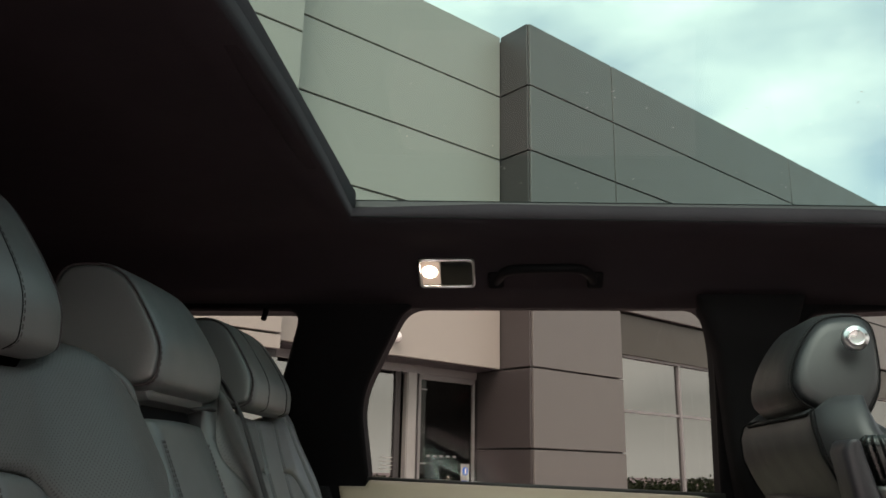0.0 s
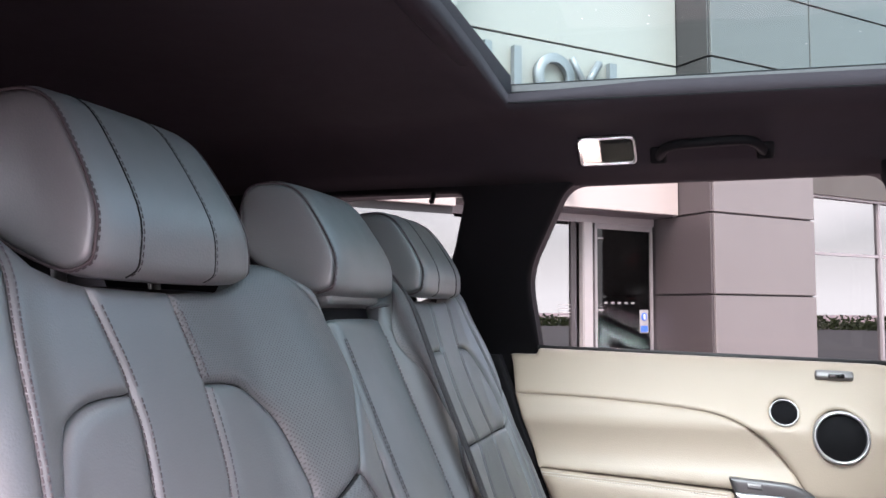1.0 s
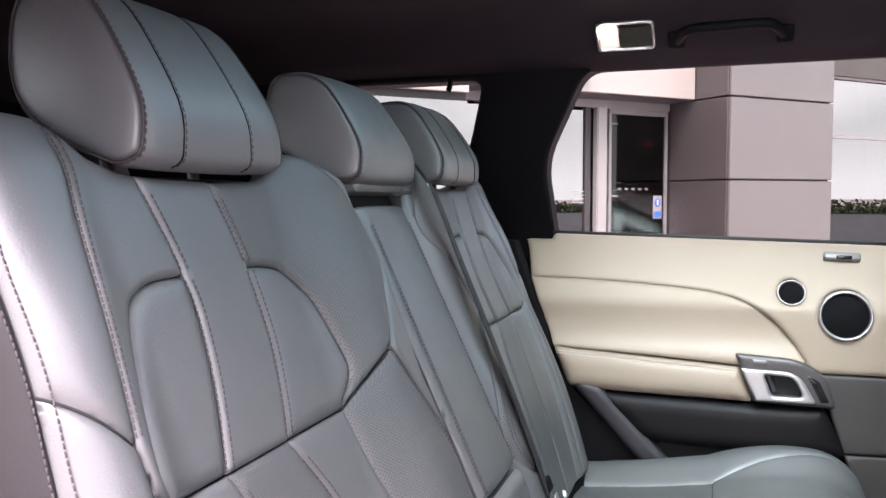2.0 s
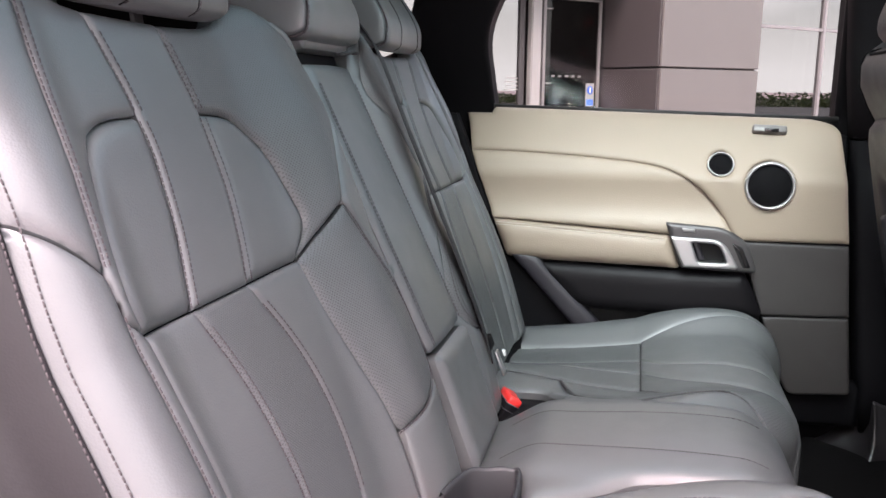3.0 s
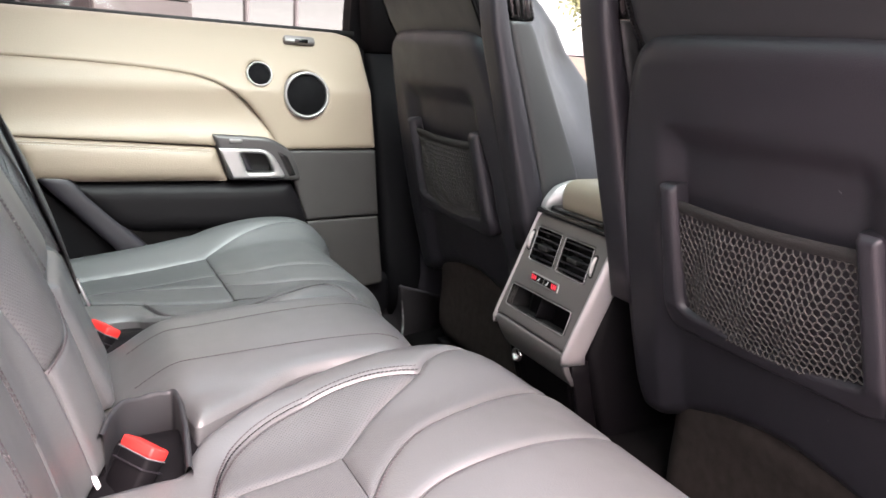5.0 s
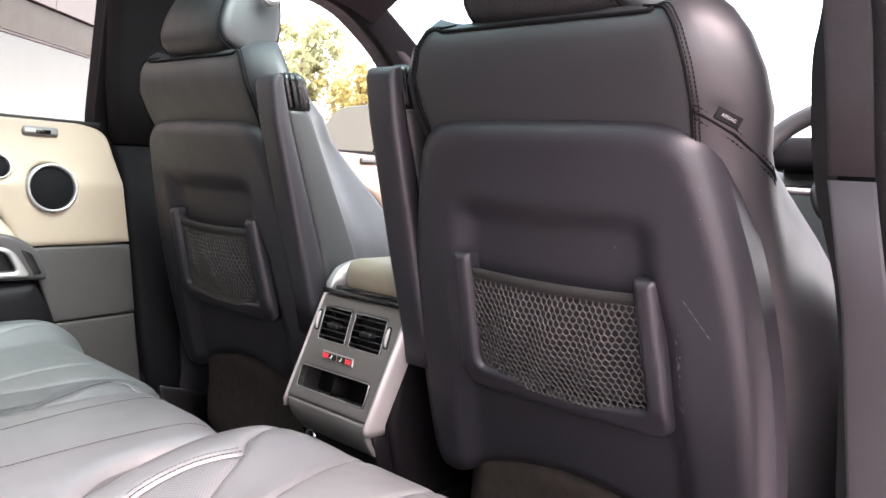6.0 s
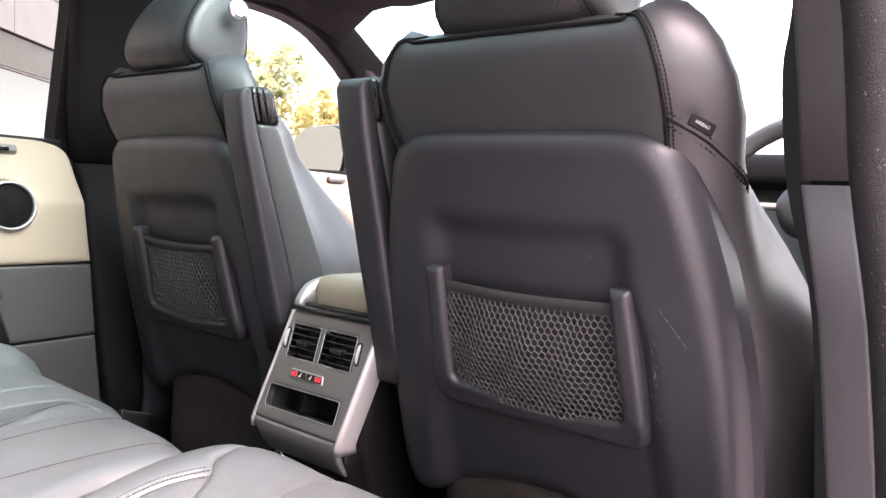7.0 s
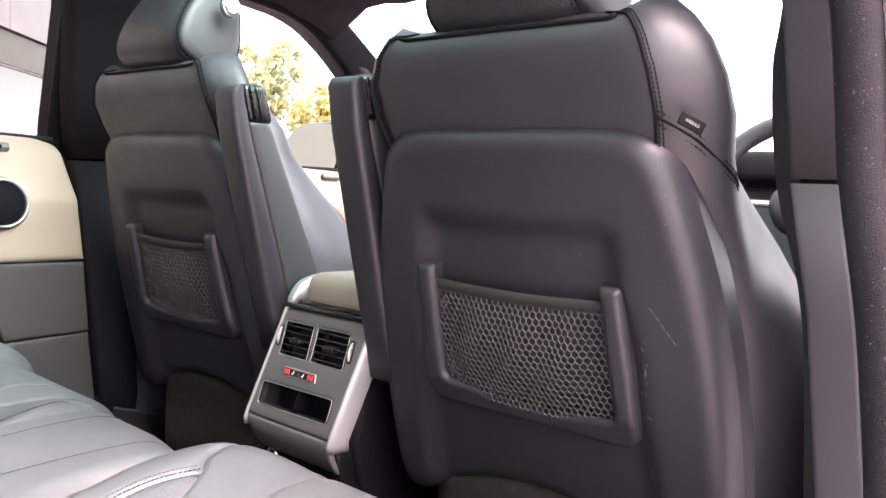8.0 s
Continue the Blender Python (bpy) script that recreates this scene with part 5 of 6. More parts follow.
    loft("armrest_back", [ring_of(x, x + w, z) for z, x, w in prof], SHELL_PLASTIC, arm, "charcoal plastic back of the armrest")
    pad = [(1.268, 0.440, 0.026, 0.036), (1.262, 0.437, 0.030, 0.042), (1.25, 0.438, 0.032, 0.046), (1.15, 0.464, 0.038, 0.060), (1.05, 0.490, 0.044, 0.074), (0.96, 0.515, 0.046, 0.080), (0.92, 0.525, 0.04, 0.075)]
    loft("armrest_pad", [ring_of(x + w - 0.002, x + w + d, z, arm_in + 0.002, arm_out - 0.003) for z, x, w, d in pad], LEATHER_PAD, arm, "grey leather armrest pad")
    rings = []
    mid_y = (arm_in + arm_out) / 2
    for z, k in ((1.270, 0.86), (1.275, 1.0), (1.312, 0.98), (1.322, 0.90), (1.328, 0.62)):
        ring = []
        for i in range(140):
            w = 2 * math.pi * i / 140
            r = k * (1 - 0.12 * (0.5 - 0.5 * math.cos(14 * w)))
            ring.append((0.487 - 0.25 * (z - 1.298) + 0.023 * r * math.cos(w), sg * (mid_y + 0.0265 * r * math.sin(w)), z))
        rings.append(ring)
    loft("adjuster_wheel", rings, GLOSS_TRIM, arm, "ribbed black adjuster wheel")
    return seat


BUTTON = {-1: (0.512, -0.250, 1.466), 1: (0.512, 0.251, 1.466)}
ARM_SPAN = {-1: (0.095, 0.150), 1: (0.118, 0.173)}


def net_mesh(sp, hh, bulge, parent):
    """Open hexagonal netting that sags below its elastic hem."""
    u0, u1 = -0.1205, 0.1265
    pitch, H = 0.0086, 0.0073
    wire = 0.0011
    verts, faces = [], []

    def at(cu, cv):
        f = min(1, max(0, (cu - u0) / (u1 - u0)))
        g = min(1, max(0, (1.056 - cv) / 0.132))
        # the cloth is drawn together towards the inner arm
        return Vector(sp(cu + 0.010 * math.sin(f * math.pi) * g * (1 - g), cv, hh(cu, cv) + bulge(f, g)))

    def cord(p, q):
        a, b = at(*p), at(*q)
        t = (b - a).normalized()
        s = t.cross(Vector((1, 0.05, 0.2))).normalized() * wire
        w = t.cross(s).normalized() * wire * 0.8
        k = len(verts)
        for e in (a - t * wire * 0.5, b + t * wire * 0.5):
            verts.extend((e + s, e + w, e - s, e - w))
        for i in range(4):
            j = (i + 1) % 4
            faces.append((k + i, k + j, k + 4 + j, k + 4 + i))

    def low(u):
        return 0.9235 + 0.010 * abs((u - 0.02) / 0.14) ** 2

    r, v = 0, 1.057
    while v > 0.915:
        off = (r % 2) * pitch / 2
        for c in range(int((u1 - u0) / pitch) + 2):
            cu = u0 + off + c * pitch
            if cu > u1 or v < low(cu):
                continue
            top, bot = (cu, v), (cu, v - H * 0.52)
            cord(top, bot)
            for s in (-1, 1):
                nu = min(u1, max(u0, cu + s * pitch / 2))
                cord(bot, (nu, v - H))
        v -= H
        r += 1
    return raw("net", verts, faces, NET, parent, "open black-brown hexagonal netting", smooth=False)


front_seat(-1, "black leather driver's seat with a charcoal net-pocket back")
front_seat(1, "black leather passenger seat with a charcoal net-pocket back")


# airbag tab on the driver's seat
tab = thing("airbag_tab", (0.475, -0.612, 1.235), "small black cloth tab lettered AIRBAG in the seam", "tab")
block("cloth", (0.027, 0.003, 0.0125), (0.4505, -0.6050, 1.2545), THREAD_DARK, tab, bevel=0.001, turn=Euler((0, radians(24), radians(-42))).to_matrix().to_4x4())
tc = bpy.data.curves.new("lettering", "FONT")
tc.body, tc.size, tc.align_x, tc.align_y, tc.extrude = "AIRBAG", 0.0046, "CENTER", "CENTER", 0.0002
tc.materials.append(TAB_PRINT)
to = new("lettering", tc)
to.parent = tab
to.matrix_basis = Matrix.Translation(Vector((0.4494, -0.6062, 1.2545)) - tab.location) @ Euler((0, radians(24), radians(-42))).to_matrix().to_4x4() @ Euler((radians(90), 0, 0)).to_matrix().to_4x4()


# ---- centre console with rear vents ----
def face_place(u, v, h):
    return (0.487 + 0.29 * (v - 0.826) - 0.96 * h, u, v + 0.28 * h)


def console():
    c = thing("centre_console", (0.62, 0.015, 0.60), "centre console end with silver air vents and a cream armrest lid", "console")
    flat = lambda k: (lambda u, v: np.full(len(u), k))
    cub = rounded([(0.108, 0.860), (-0.058, 0.862), (-0.056, 0.826), (0.110, 0.825)], 0.006)
    v1 = rounded([(0.088, 0.957), (0.021, 0.957), (0.021, 0.905), (0.088, 0.905)], 0.003)
    v2 = rounded([(0.011, 0.957), (-0.062, 0.957), (-0.062, 0.905), (0.011, 0.905)], 0.003)
    quilt("face_plate", rounded([(0.100, 0.977), (-0.099, 0.979), (-0.070, 0.806), (0.130, 0.806)], [0.01, 0.01, 0.004, 0.004]), face_place, DARK_METAL, c, "brushed grey face plate", 0.003, 0.005, 0.008, flat(0), 0.01, holes=[cub, v1, v2])
    quilt("lower_lip", [(0.130, 0.805), (-0.070, 0.805), (-0.072, 0.762), (0.108, 0.762)], lambda u, v, h: face_place(u, v, h - 16 * (0.805 - v) ** 2), DARK_METAL, c, "brushed lip that curls under", 0.003, 0.005, 0.008, flat(0), 0.01)
    # silver side rails, wrapping from the face round to the sides
    for s, label in ((1, "satin silver edge rail"), (-1, "broad satin silver side rail")):
        rings = []
        for v in np.linspace(0.986, 0.786, 15):
            u = 0.097 + (0.977 - v) * 0.185 if s > 0 else 0.099 - (0.979 - v) * 0.170
            u = min(u, 0.132)
            low = max(0.0, 0.805 - v)
            x0 = 0.487 + 0.29 * (v - 0.826) + 22 * low * low
            d = 0.034 if s < 0 else 0.026
            w = 1.0 if s < 0 else 0.5
            ring = [(x0 - 0.003, u), (x0 - 0.004, u + 0.004 * w), (x0 + 0.003, u + 0.009 * w), (x0 + d, u + 0.011 * w), (x0 + d, u - 0.004), (x0 + 0.012, u - 0.004)]
            rings.append([(x, s * w, v) for x, w in rounded(ring, 0.003, 2)])
        loft("side_rail", rings, RAIL_SILVER, c, label)
    # rails bend over the top towards the front
    for s in (-1, 1):
        y0, y1 = (0.090, 0.104) if s > 0 else (-0.114, -0.094)
        prof = [(0.532, 0.984), (0.541, 1.002), (0.556, 1.018), (0.585, 1.027), (0.64, 1.028), (0.90, 1.028), (0.90, 0.96), (0.565, 0.972)]
        loft("top_rail", [[(x, y, z) for x, z in rounded(prof, 0.012, 3)] for y in (y0, y0 + 0.003, y1 - 0.003, y1)], RAIL_SILVER, c, "satin silver rail")
    # vents
    for k, (a, b) in enumerate(((0.021, 0.088), (-0.062, 0.011))):
        quilt("vent_well", [(a, 0.905), (b, 0.905), (b, 0.957), (a, 0.957)], face_place, DARK_VOID, c, "", 0, 0.01, 0.02, flat(-0.025), -0.024)
        for i in range(5):
            v = 0.911 + i * 0.0100
            p = Vector(face_place((a + b) / 2, v, -0.006))
            block("slat", (0.014, b - a, 0.0016), p, SHELL_PLASTIC, c, "black vent slat", bevel=0.0005, seg=1, turn=Euler((0, radians(18), 0)).to_matrix().to_4x4())
        p = Vector(face_place((a + b) / 2, 0.930, 0.000))
        block("vent_tab", (0.014, 0.024, 0.008), p, GLOSS_TRIM, c, "black vent slider", bevel=0.0015)
        rim = even(rounded([(a, 0.905), (b, 0.905), (b, 0.957), (a, 0.957)], 0.003), 0.004)
        tube("vent_frame", [face_place(u, v, 0.0004) for u, v in list(rim) + [rim[0]]], 0.0007, BRUSHED, c, "silver vent frame", sides=6, cap=False)
        uu = 0.097 if k == 0 else -0.071
        slot = rounded([(uu - 0.0055, 0.916), (uu + 0.0055, 0.916), (uu + 0.0055, 0.950), (uu - 0.0055, 0.950)], 0.005)
        tw = quilt("thumb_wheel", slot, face_place, DARK_VOID, c, "dark slot with a silver thumbwheel", 0.001, 0.002, 0.004, flat(0.0008), 0.004)
        rings = []
        for q in np.linspace(-1, 1, 9):
            hgt = 0.0065 * math.sqrt(max(0.0, 1 - q * q)) + 0.0004
            rings.append([face_place(uu + a, 0.933 + 0.0145 * q, b * hgt) for a, b in ((-0.0020, 0.0), (-0.0016, 0.8), (0.0, 1.0), (0.0016, 0.8), (0.0020, 0.0))])
        loft("wheel", rings, BRUSHED, tw, "silver thumbwheel", closed=False, caps=False)
    # seat-heater panel
    led = quilt("heater_panel", rounded([(0.066, 0.890), (-0.010, 0.890), (-0.012, 0.876), (0.064, 0.876)], 0.002), face_place, BRUSHED, c, "seat-heater display", 0.001, 0.002, 0.006, flat(0.002), 0.004)
    quilt("display", rounded([(0.0635, 0.888), (-0.008, 0.888), (-0.0095, 0.878), (0.0615, 0.878)], 0.001), face_place, GLOSS_BLACK, led, "", 0, 0.002, 0.006, flat(0.0026), 0)
    for u in (0.060, 0.055, 0.050, 0.004, -0.001, -0.006):
        quilt("light_bar", [(u - 0.0012, 0.8865), (u + 0.0012, 0.8865), (u + 0.0006, 0.8795), (u - 0.0018, 0.8795)], face_place, LED_RED, led, "red light bar", 0, 0.002, 0.006, flat(0.0032), 0)
    for u in (0.040, 0.016):
        quilt("seat_symbol", [(u - 0.002, 0.886), (u, 0.886), (u + 0.001, 0.882), (u + 0.004, 0.8815), (u + 0.004, 0.880), (u - 0.001, 0.880)], face_place, WHITE_PLASTIC, led, "white seat symbol", 0, 0.002, 0.006, flat(0.0032), 0)
    quilt("key", [(0.0275, 0.8875), (0.0265, 0.8875), (0.025, 0.8785), (0.026, 0.8785)], face_place, BRUSHED, led, "", 0, 0.002, 0.006, flat(0.0032), 0)
    # cubby
    quilt("cubby", cub, face_place, DARK_VOID, c, "dark open cubby", 0, 0.01, 0.02, flat(-0.045), -0.045)
    quilt("cubby_divider", [(0.026, 0.858), (0.0245, 0.858), (0.0265, 0.828), (0.028, 0.828)], face_place, BLACK_PLASTIC, c, "thin black divider", 0, 0.002, 0.01, flat(-0.003), 0.04)
    rim = even(cub, 0.004)
    tube("cubby_frame", [face_place(u, v, 0.0004) for u, v in list(rim) + [rim[0]]], 0.0008, BRUSHED, c, "silver edge", sides=6, cap=False)
    # lower nose, socket and body
    quilt("lower_face", rounded([(0.105, 0.764), (-0.065, 0.764), (-0.060, 0.66), (0.100, 0.66)], 0.01), lambda u, v, h: (0.498 + (0.764 - v) * 0.30 - h, u, v), BLACK_TRIM, c, "", 0.008, 0.012, 0.012, None, 0.05)
    loft("body", [[(x, y, z) for x, y in rounded([(xa, -0.080), (1.4, -0.090), (1.4, 0.110), (xa, 0.110)], 0.02, 3)] for z, xa in ((0.56, 0.60), (0.70, 0.55), (0.80, 0.520), (0.97, 0.556), (0.985, 0.566))], BLACK_TRIM, c)
    lathe("socket", [(0.0, -0.004), (0.008, -0.004), (0.0085, 0.002), (0.011, 0.003), (0.012, -0.002)], (0.502, 0.088, 0.742), (-1, 0, 0.1), CHROME, c, "small round power socket", 24)
    for y in (-0.068, 0.112):
        loft("lower_cheek", [[(x, y + b, z) for x, b in rounded([(xa, -0.005), (xa + 0.03, -0.005), (xa + 0.03, 0.005), (xa, 0.005)], 0.003, 2)] for z, xa in ((0.788, 0.496), (0.765, 0.500), (0.72, 0.512), (0.65, 0.532))], BLACK_TRIM, c, "dark plastic cheek under the silver rail")
    block("foot_ledge", (0.030, 0.165, 0.008), (0.525, 0.018, 0.690), BLACK_TRIM, c, "black ledge across the foot", bevel=0.003)
    block("top_recess", (0.09, 0.186, 0.012), (0.590, 0.0, 0.983), GLOSS_BLACK, c, "black recess under the lid", bevel=0.004)
    block("shelf_edge", (0.012, 0.196, 0.008), (0.530, 0.003, 0.982), GLOSS_BLACK, c, "", bevel=0.003)
    block("armrest_lid", (0.375, 0.176, 0.062), (0.740, 0.0, 1.004), CREAM, c, "cream leather armrest lid", bevel=0.024, seg=5)
    return c


LED_RED = glow("red_indicator", (0.55, 0.03, 0.05), 0.25)
console()


# ---- belts ----
def belt(line, wide, mat, label, name="seat_belt", up=(0, 1, 0)):
    P = [Vector(p) for p in line]
    verts, faces = [], []
    for i, p in enumerate(P):
        t = (P[min(i + 1, len(P) - 1)] - P[max(i - 1, 0)]).normalized()
        s = t.cross(Vector(up)).normalized() * wide / 2
        verts += [p - s, p + s]
    faces = [(2 * i, 2 * i + 1, 2 * i + 3, 2 * i + 2) for i in range(len(P) - 1)]
    ob = raw(name, verts, faces, mat)
    sol = ob.modifiers.new("thick", "SOLIDIFY")
    sol.thickness = 0.0025
    return tagged(ob, label, "seat belt")


belt(curve_through([(-0.345, 0.132, 1.385), (-0.313, 0.124, 1.345), (-0.273, 0.122, 1.248), (-0.237, 0.134, 1.153), (-0.192, 0.149, 1.029), (-0.164, 0.160, 0.945), (-0.150, 0.178, 0.885)], 6), 0.046, WEBBING,
     "black webbing belt hanging down the middle seat", up=(0.95, 0.2, 0.3))
tongue = thing("belt_tongue", (-0.16, 0.19, 0.885), "steel belt tongue on the hanging belt", "belt tongue")
block("plate", (0.003, 0.018, 0.040), (-0.140, 0.200, 0.868), CHROME, tongue, "bright steel plate", bevel=0.001, turn=Euler((0, radians(-20), 0)).to_matrix().to_4x4())
block("grip", (0.012, 0.040, 0.022), (-0.160, 0.194, 0.900), BLACK_PLASTIC, tongue, "black grip", bevel=0.004, turn=Euler((0, radians(-20), 0)).to_matrix().to_4x4())

# body paint of the flange, the sky's pinkish reflection put into its colour
REFLECTING_PAINT = surface("body_paint_with_reflection", (0.36, 0.30, 0.30), 0.3, metal=0.3, vary=0.05, bump=0.0)
HEADLINER_GREY = surface("charcoal_woven_trim", (0.030, 0.0265, 0.029), 0.85, vary=0.2, scale=40, grain=900, bump=0.35, spec=0.25)
CAR_PAINT = surface("dark_green_grey_paint", (0.03, 0.042, 0.042), 0.25, vary=0.05, bump=0.0, coat=0.6)

# ---- driver's side pillar, beside the open doorway ----
pil = thing("trim", (0.62, -0.70, 0.66), "charcoal plastic centre pillar trim beside the doorway", "pillar", kind="structure")


def pillar_ring(z, x0, y0, inset=0.0):
    k = inset
    return [(x, y, z) for x, y in rounded([(x0 + 0.014 + k, y0 - k), (x0 + k, y0 - 0.046 + k), (x0 + 0.10, y0 - 0.055 + k), (x0 + 0.11, y0 + 0.006 - k)], [0.006, 0.006, 0.006, 0.010], 3)]


UP = [(1.600, 0.452, -0.598), (1.45, 0.452, -0.648), (1.363, 0.448, -0.675), (1.283, 0.447, -0.686), (1.205, 0.447, -0.695)]
DOWN = [(1.201, 0.444, -0.696), (1.084, 0.446, -0.719), (0.926, 0.448, -0.738), (0.75, 0.455, -0.745), (0.60, 0.460, -0.750)]
loft("upper_cover", [pillar_ring(*p) for p in UP], HEADLINER_GREY, pil, "grained charcoal cover")
loft("lower_cover", [pillar_ring(*p) for p in DOWN], PILLAR_PLASTIC, pil)
loft("pillar_core", [pillar_ring(*p, 0.003) for p in UP[:-1] + DOWN[1:]], BLACK_PLASTIC, pil)
tube("door_seal", curve_through([(x + 0.012, y - 0.062, z) for z, x, y in UP + DOWN[1:]], 4), 0.021, FLOCK, pil, "worn flocked door seal with dust on it", sides=14)
tube("painted_flange", curve_through([(x + 0.016, y - 0.091, z) for z, x, y in UP + DOWN[1:]], 4), 0.011, REFLECTING_PAINT, pil, "painted edge of the door frame", sides=10)
belt(curve_through([(0.56, -0.670, 1.45), (0.54, -0.672, 1.36), (0.525, -0.674, 1.308), (0.52, -0.688, 1.204), (0.525, -0.720, 1.076), (0.53, -0.738, 0.85)], 5), 0.046, WEBBING, "black webbing belt of the driver's seat", up=(1, 0, 0))

# ---- dashboard, wheel, far front door, wing mirror ----
dash = thing("dashboard", (1.45, 0, 0.80), "black leather dashboard with a grey band", "dashboard")
loft("top_pad", [[(x, y, z) for x, z in rounded([(1.42, 1.02), (1.44, 1.18), (1.48, 1.220), (1.55, 1.230), (1.80, 1.21), (1.80, 0.90), (1.42, 0.92)], 0.03, 3)] for y in np.linspace(-0.70, 0.70, 9)], LEATHER, dash, "grey leather dashboard top")
tube("trim_line", [(1.432, -0.68, 1.185), (1.432, 0.68, 1.185)], 0.004, BLACK_PLASTIC, dash, "dark trim line", sides=6)
block("lower_pad", (0.30, 1.46, 0.26), (1.60, 0, 0.80), LEATHER, dash, "grey leather lower dashboard", bevel=0.05, seg=4)
loft("instrument_hood", [[(x, -0.45 + k * 0.19, z) for x, z in rounded([(1.38, 1.22), (1.41, 1.288), (1.54, 1.295), (1.60, 1.21)], 0.025, 3)] for k in (-1, -0.8, 0, 0.8, 1)], BLACK_PLASTIC, dash, "hooded instrument binnacle")
wheel = thing("steering_wheel", (1.36, -0.455, 1.08), "black leather steering wheel", "steering wheel")
T = Matrix.Translation((1.25, -0.455, 1.180)) @ Euler((0, radians(-64), 0)).to_matrix().to_4x4()
tube("rim", [T @ Vector((0.186 * math.cos(a), 0.186 * math.sin(a), 0)) for a in np.linspace(0, 2 * math.pi, 49)], 0.0185, LEATHER_BLACK, wheel, sides=12, cap=False)
lathe("hub", [(0.0, 0.02), (0.035, 0.018), (0.05, 0.010), (0.054, -0.02)], T @ Vector((0, 0, 0)), T.to_3x3() @ Vector((0, 0, 1)), LEATHER_BLACK, wheel, seg=32)
for a in (0, 180, 270):
    tube("spoke", [T @ Vector((0.05 * math.cos(radians(a + 90)), 0.05 * math.sin(radians(a + 90)), 0)), T @ Vector((0.18 * math.cos(radians(a + 90)), 0.18 * math.sin(radians(a + 90)), 0))], 0.018, DARK_METAL, wheel, "silver spoke", flat=0.4)
tube("column", [(1.25, -0.455, 1.18), (1.50, -0.455, 1.06)], 0.04, BLACK_PLASTIC, wheel)

fd = thing("car_door", (1.05, 0.76, 0.62), "closed front car door with cream leather trim", "car door")
fp = lambda u, v, h: (u, 0.715 + 0.5 * max(0, v - 1.12) - h, v)
fl = curve_through([(0.62, 1.165), (0.95, 1.155), (1.10, 1.13), (1.20, 1.06), (1.25, 0.96)], 6)
quilt("upper_trim", rounded([(0.60, 1.235), (1.42, 1.200), (1.46, 1.10), (1.46, 0.96)], [0.01, 0.03, 0.02, 0.01]) + fl[::-1], fp, CREAM, fd, "cream leather upper trim", 0.01, 0.02, 0.02, lambda u, v: np.full(len(u), 0.012), 0.03)
quilt("inner_trim", [(u - 0.003, v - 0.002) for u, v in fl] + [(0.60, 0.96)], fp, CREAM, fd, "cream leather hollow", 0.004, 0.01, 0.02, lambda u, v: np.full(len(u), -0.005), 0.03)
quilt("lower_trim", [(0.60, 0.956), (1.46, 0.956), (1.46, 0.64), (0.60, 0.64)], fp, SHELL_PLASTIC, fd, "", 0.01, 0.02, 0.03, lambda u, v: np.full(len(u), 0.02), 0.03)
quilt("armrest", rounded([(0.70, 1.02), (1.12, 1.00), (1.15, 0.95), (0.70, 0.95)], 0.015), fp, LEATHER_BLACK, fd, "", 0.02, 0.03, 0.015, lambda u, v: np.full(len(u), 0.06), 0.06)
block("door_core", (0.88, 0.03, 0.6), (1.03, 0.775, 0.92), BLACK_PLASTIC, fd, bevel=0.01)
block("lock_plate", (0.06, 0.014, 0.016), fp(1.16, 1.195, 0.02), DARK_METAL, fd, "silver lock plate", bevel=0.004)
block("switch_pack", (0.10, 0.03, 0.02), fp(1.06, 1.005, 0.07), GLOSS_BLACK, fd, "black switch pack", bevel=0.005)

mir = thing("wing_mirror", (1.36, 1.00, 1.22), "dark green wing mirror outside the front window", "wing mirror")
MIRROR = surface("mirror_glass", (0.42, 0.47, 0.45), 0.02, metal=1.0, bump=0, rough_vary=0.0, vary=0.0)
mo = rounded([(-0.125, -0.070), (-0.135, 0.02), (-0.085, 0.082), (0.06, 0.090), (0.118, 0.06), (0.118, -0.07), (0.05, -0.086)], 0.05, 5)
mt = Matrix.Translation((1.262, 0.925, 1.272)) @ Euler((0, radians(9), radians(4))).to_matrix().to_4x4()
mp = lambda u, v, h: tuple(mt @ Vector((-h, -u, v)))
quilt("housing", mo, mp, CAR_PAINT, mir, "painted mirror housing", 0.012, 0.012, 0.010, None, 0.10)
quilt("mirror_face", [(u * 0.90, v * 0.87) for u, v in mo], mp, MIRROR, mir, "mirror glass", 0, 0.01, 0.05, lambda u, v: np.full(len(u), 0.0128), 0)
block("stalk", (0.06, 0.10, 0.05), (1.33, 0.815, 1.19), CAR_PAINT, mir, bevel=0.02)

# ---- outside: ground, building, trees ----
PAVING = surface("pale_pinkish_paving", (0.40, 0.325, 0.33), 0.85, vary=0.15, scale=3, grain=90, bump=0.3)
gv = [(-2500, -2500, 0), (2500, -2500, 0), (2500, 2500, 0), (-2500, 2500, 0)]
tagged(raw("ground", gv, [(0, 1, 2, 3)], PAVING, smooth=False), "pale pinkish paved forecourt of a car dealership", "ground", kind="structure")

ASPHALT = surface("dark_asphalt", (0.055, 0.056, 0.055), 0.85, vary=0.2, scale=2, grain=60, bump=0.3)
tagged(raw("road", [(9, -75, 0.006), (74, -75, 0.006), (74, 60, 0.006), (24, 60, 0.006), (9, 2, 0.006)], [(0, 1, 2, 3, 4)], ASPHALT, smooth=False), "dark asphalt of the car park beside the forecourt", "car park", kind="structure")
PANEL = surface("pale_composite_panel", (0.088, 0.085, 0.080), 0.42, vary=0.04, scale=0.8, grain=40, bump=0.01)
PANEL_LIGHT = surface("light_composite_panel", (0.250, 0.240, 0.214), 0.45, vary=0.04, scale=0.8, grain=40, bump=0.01)
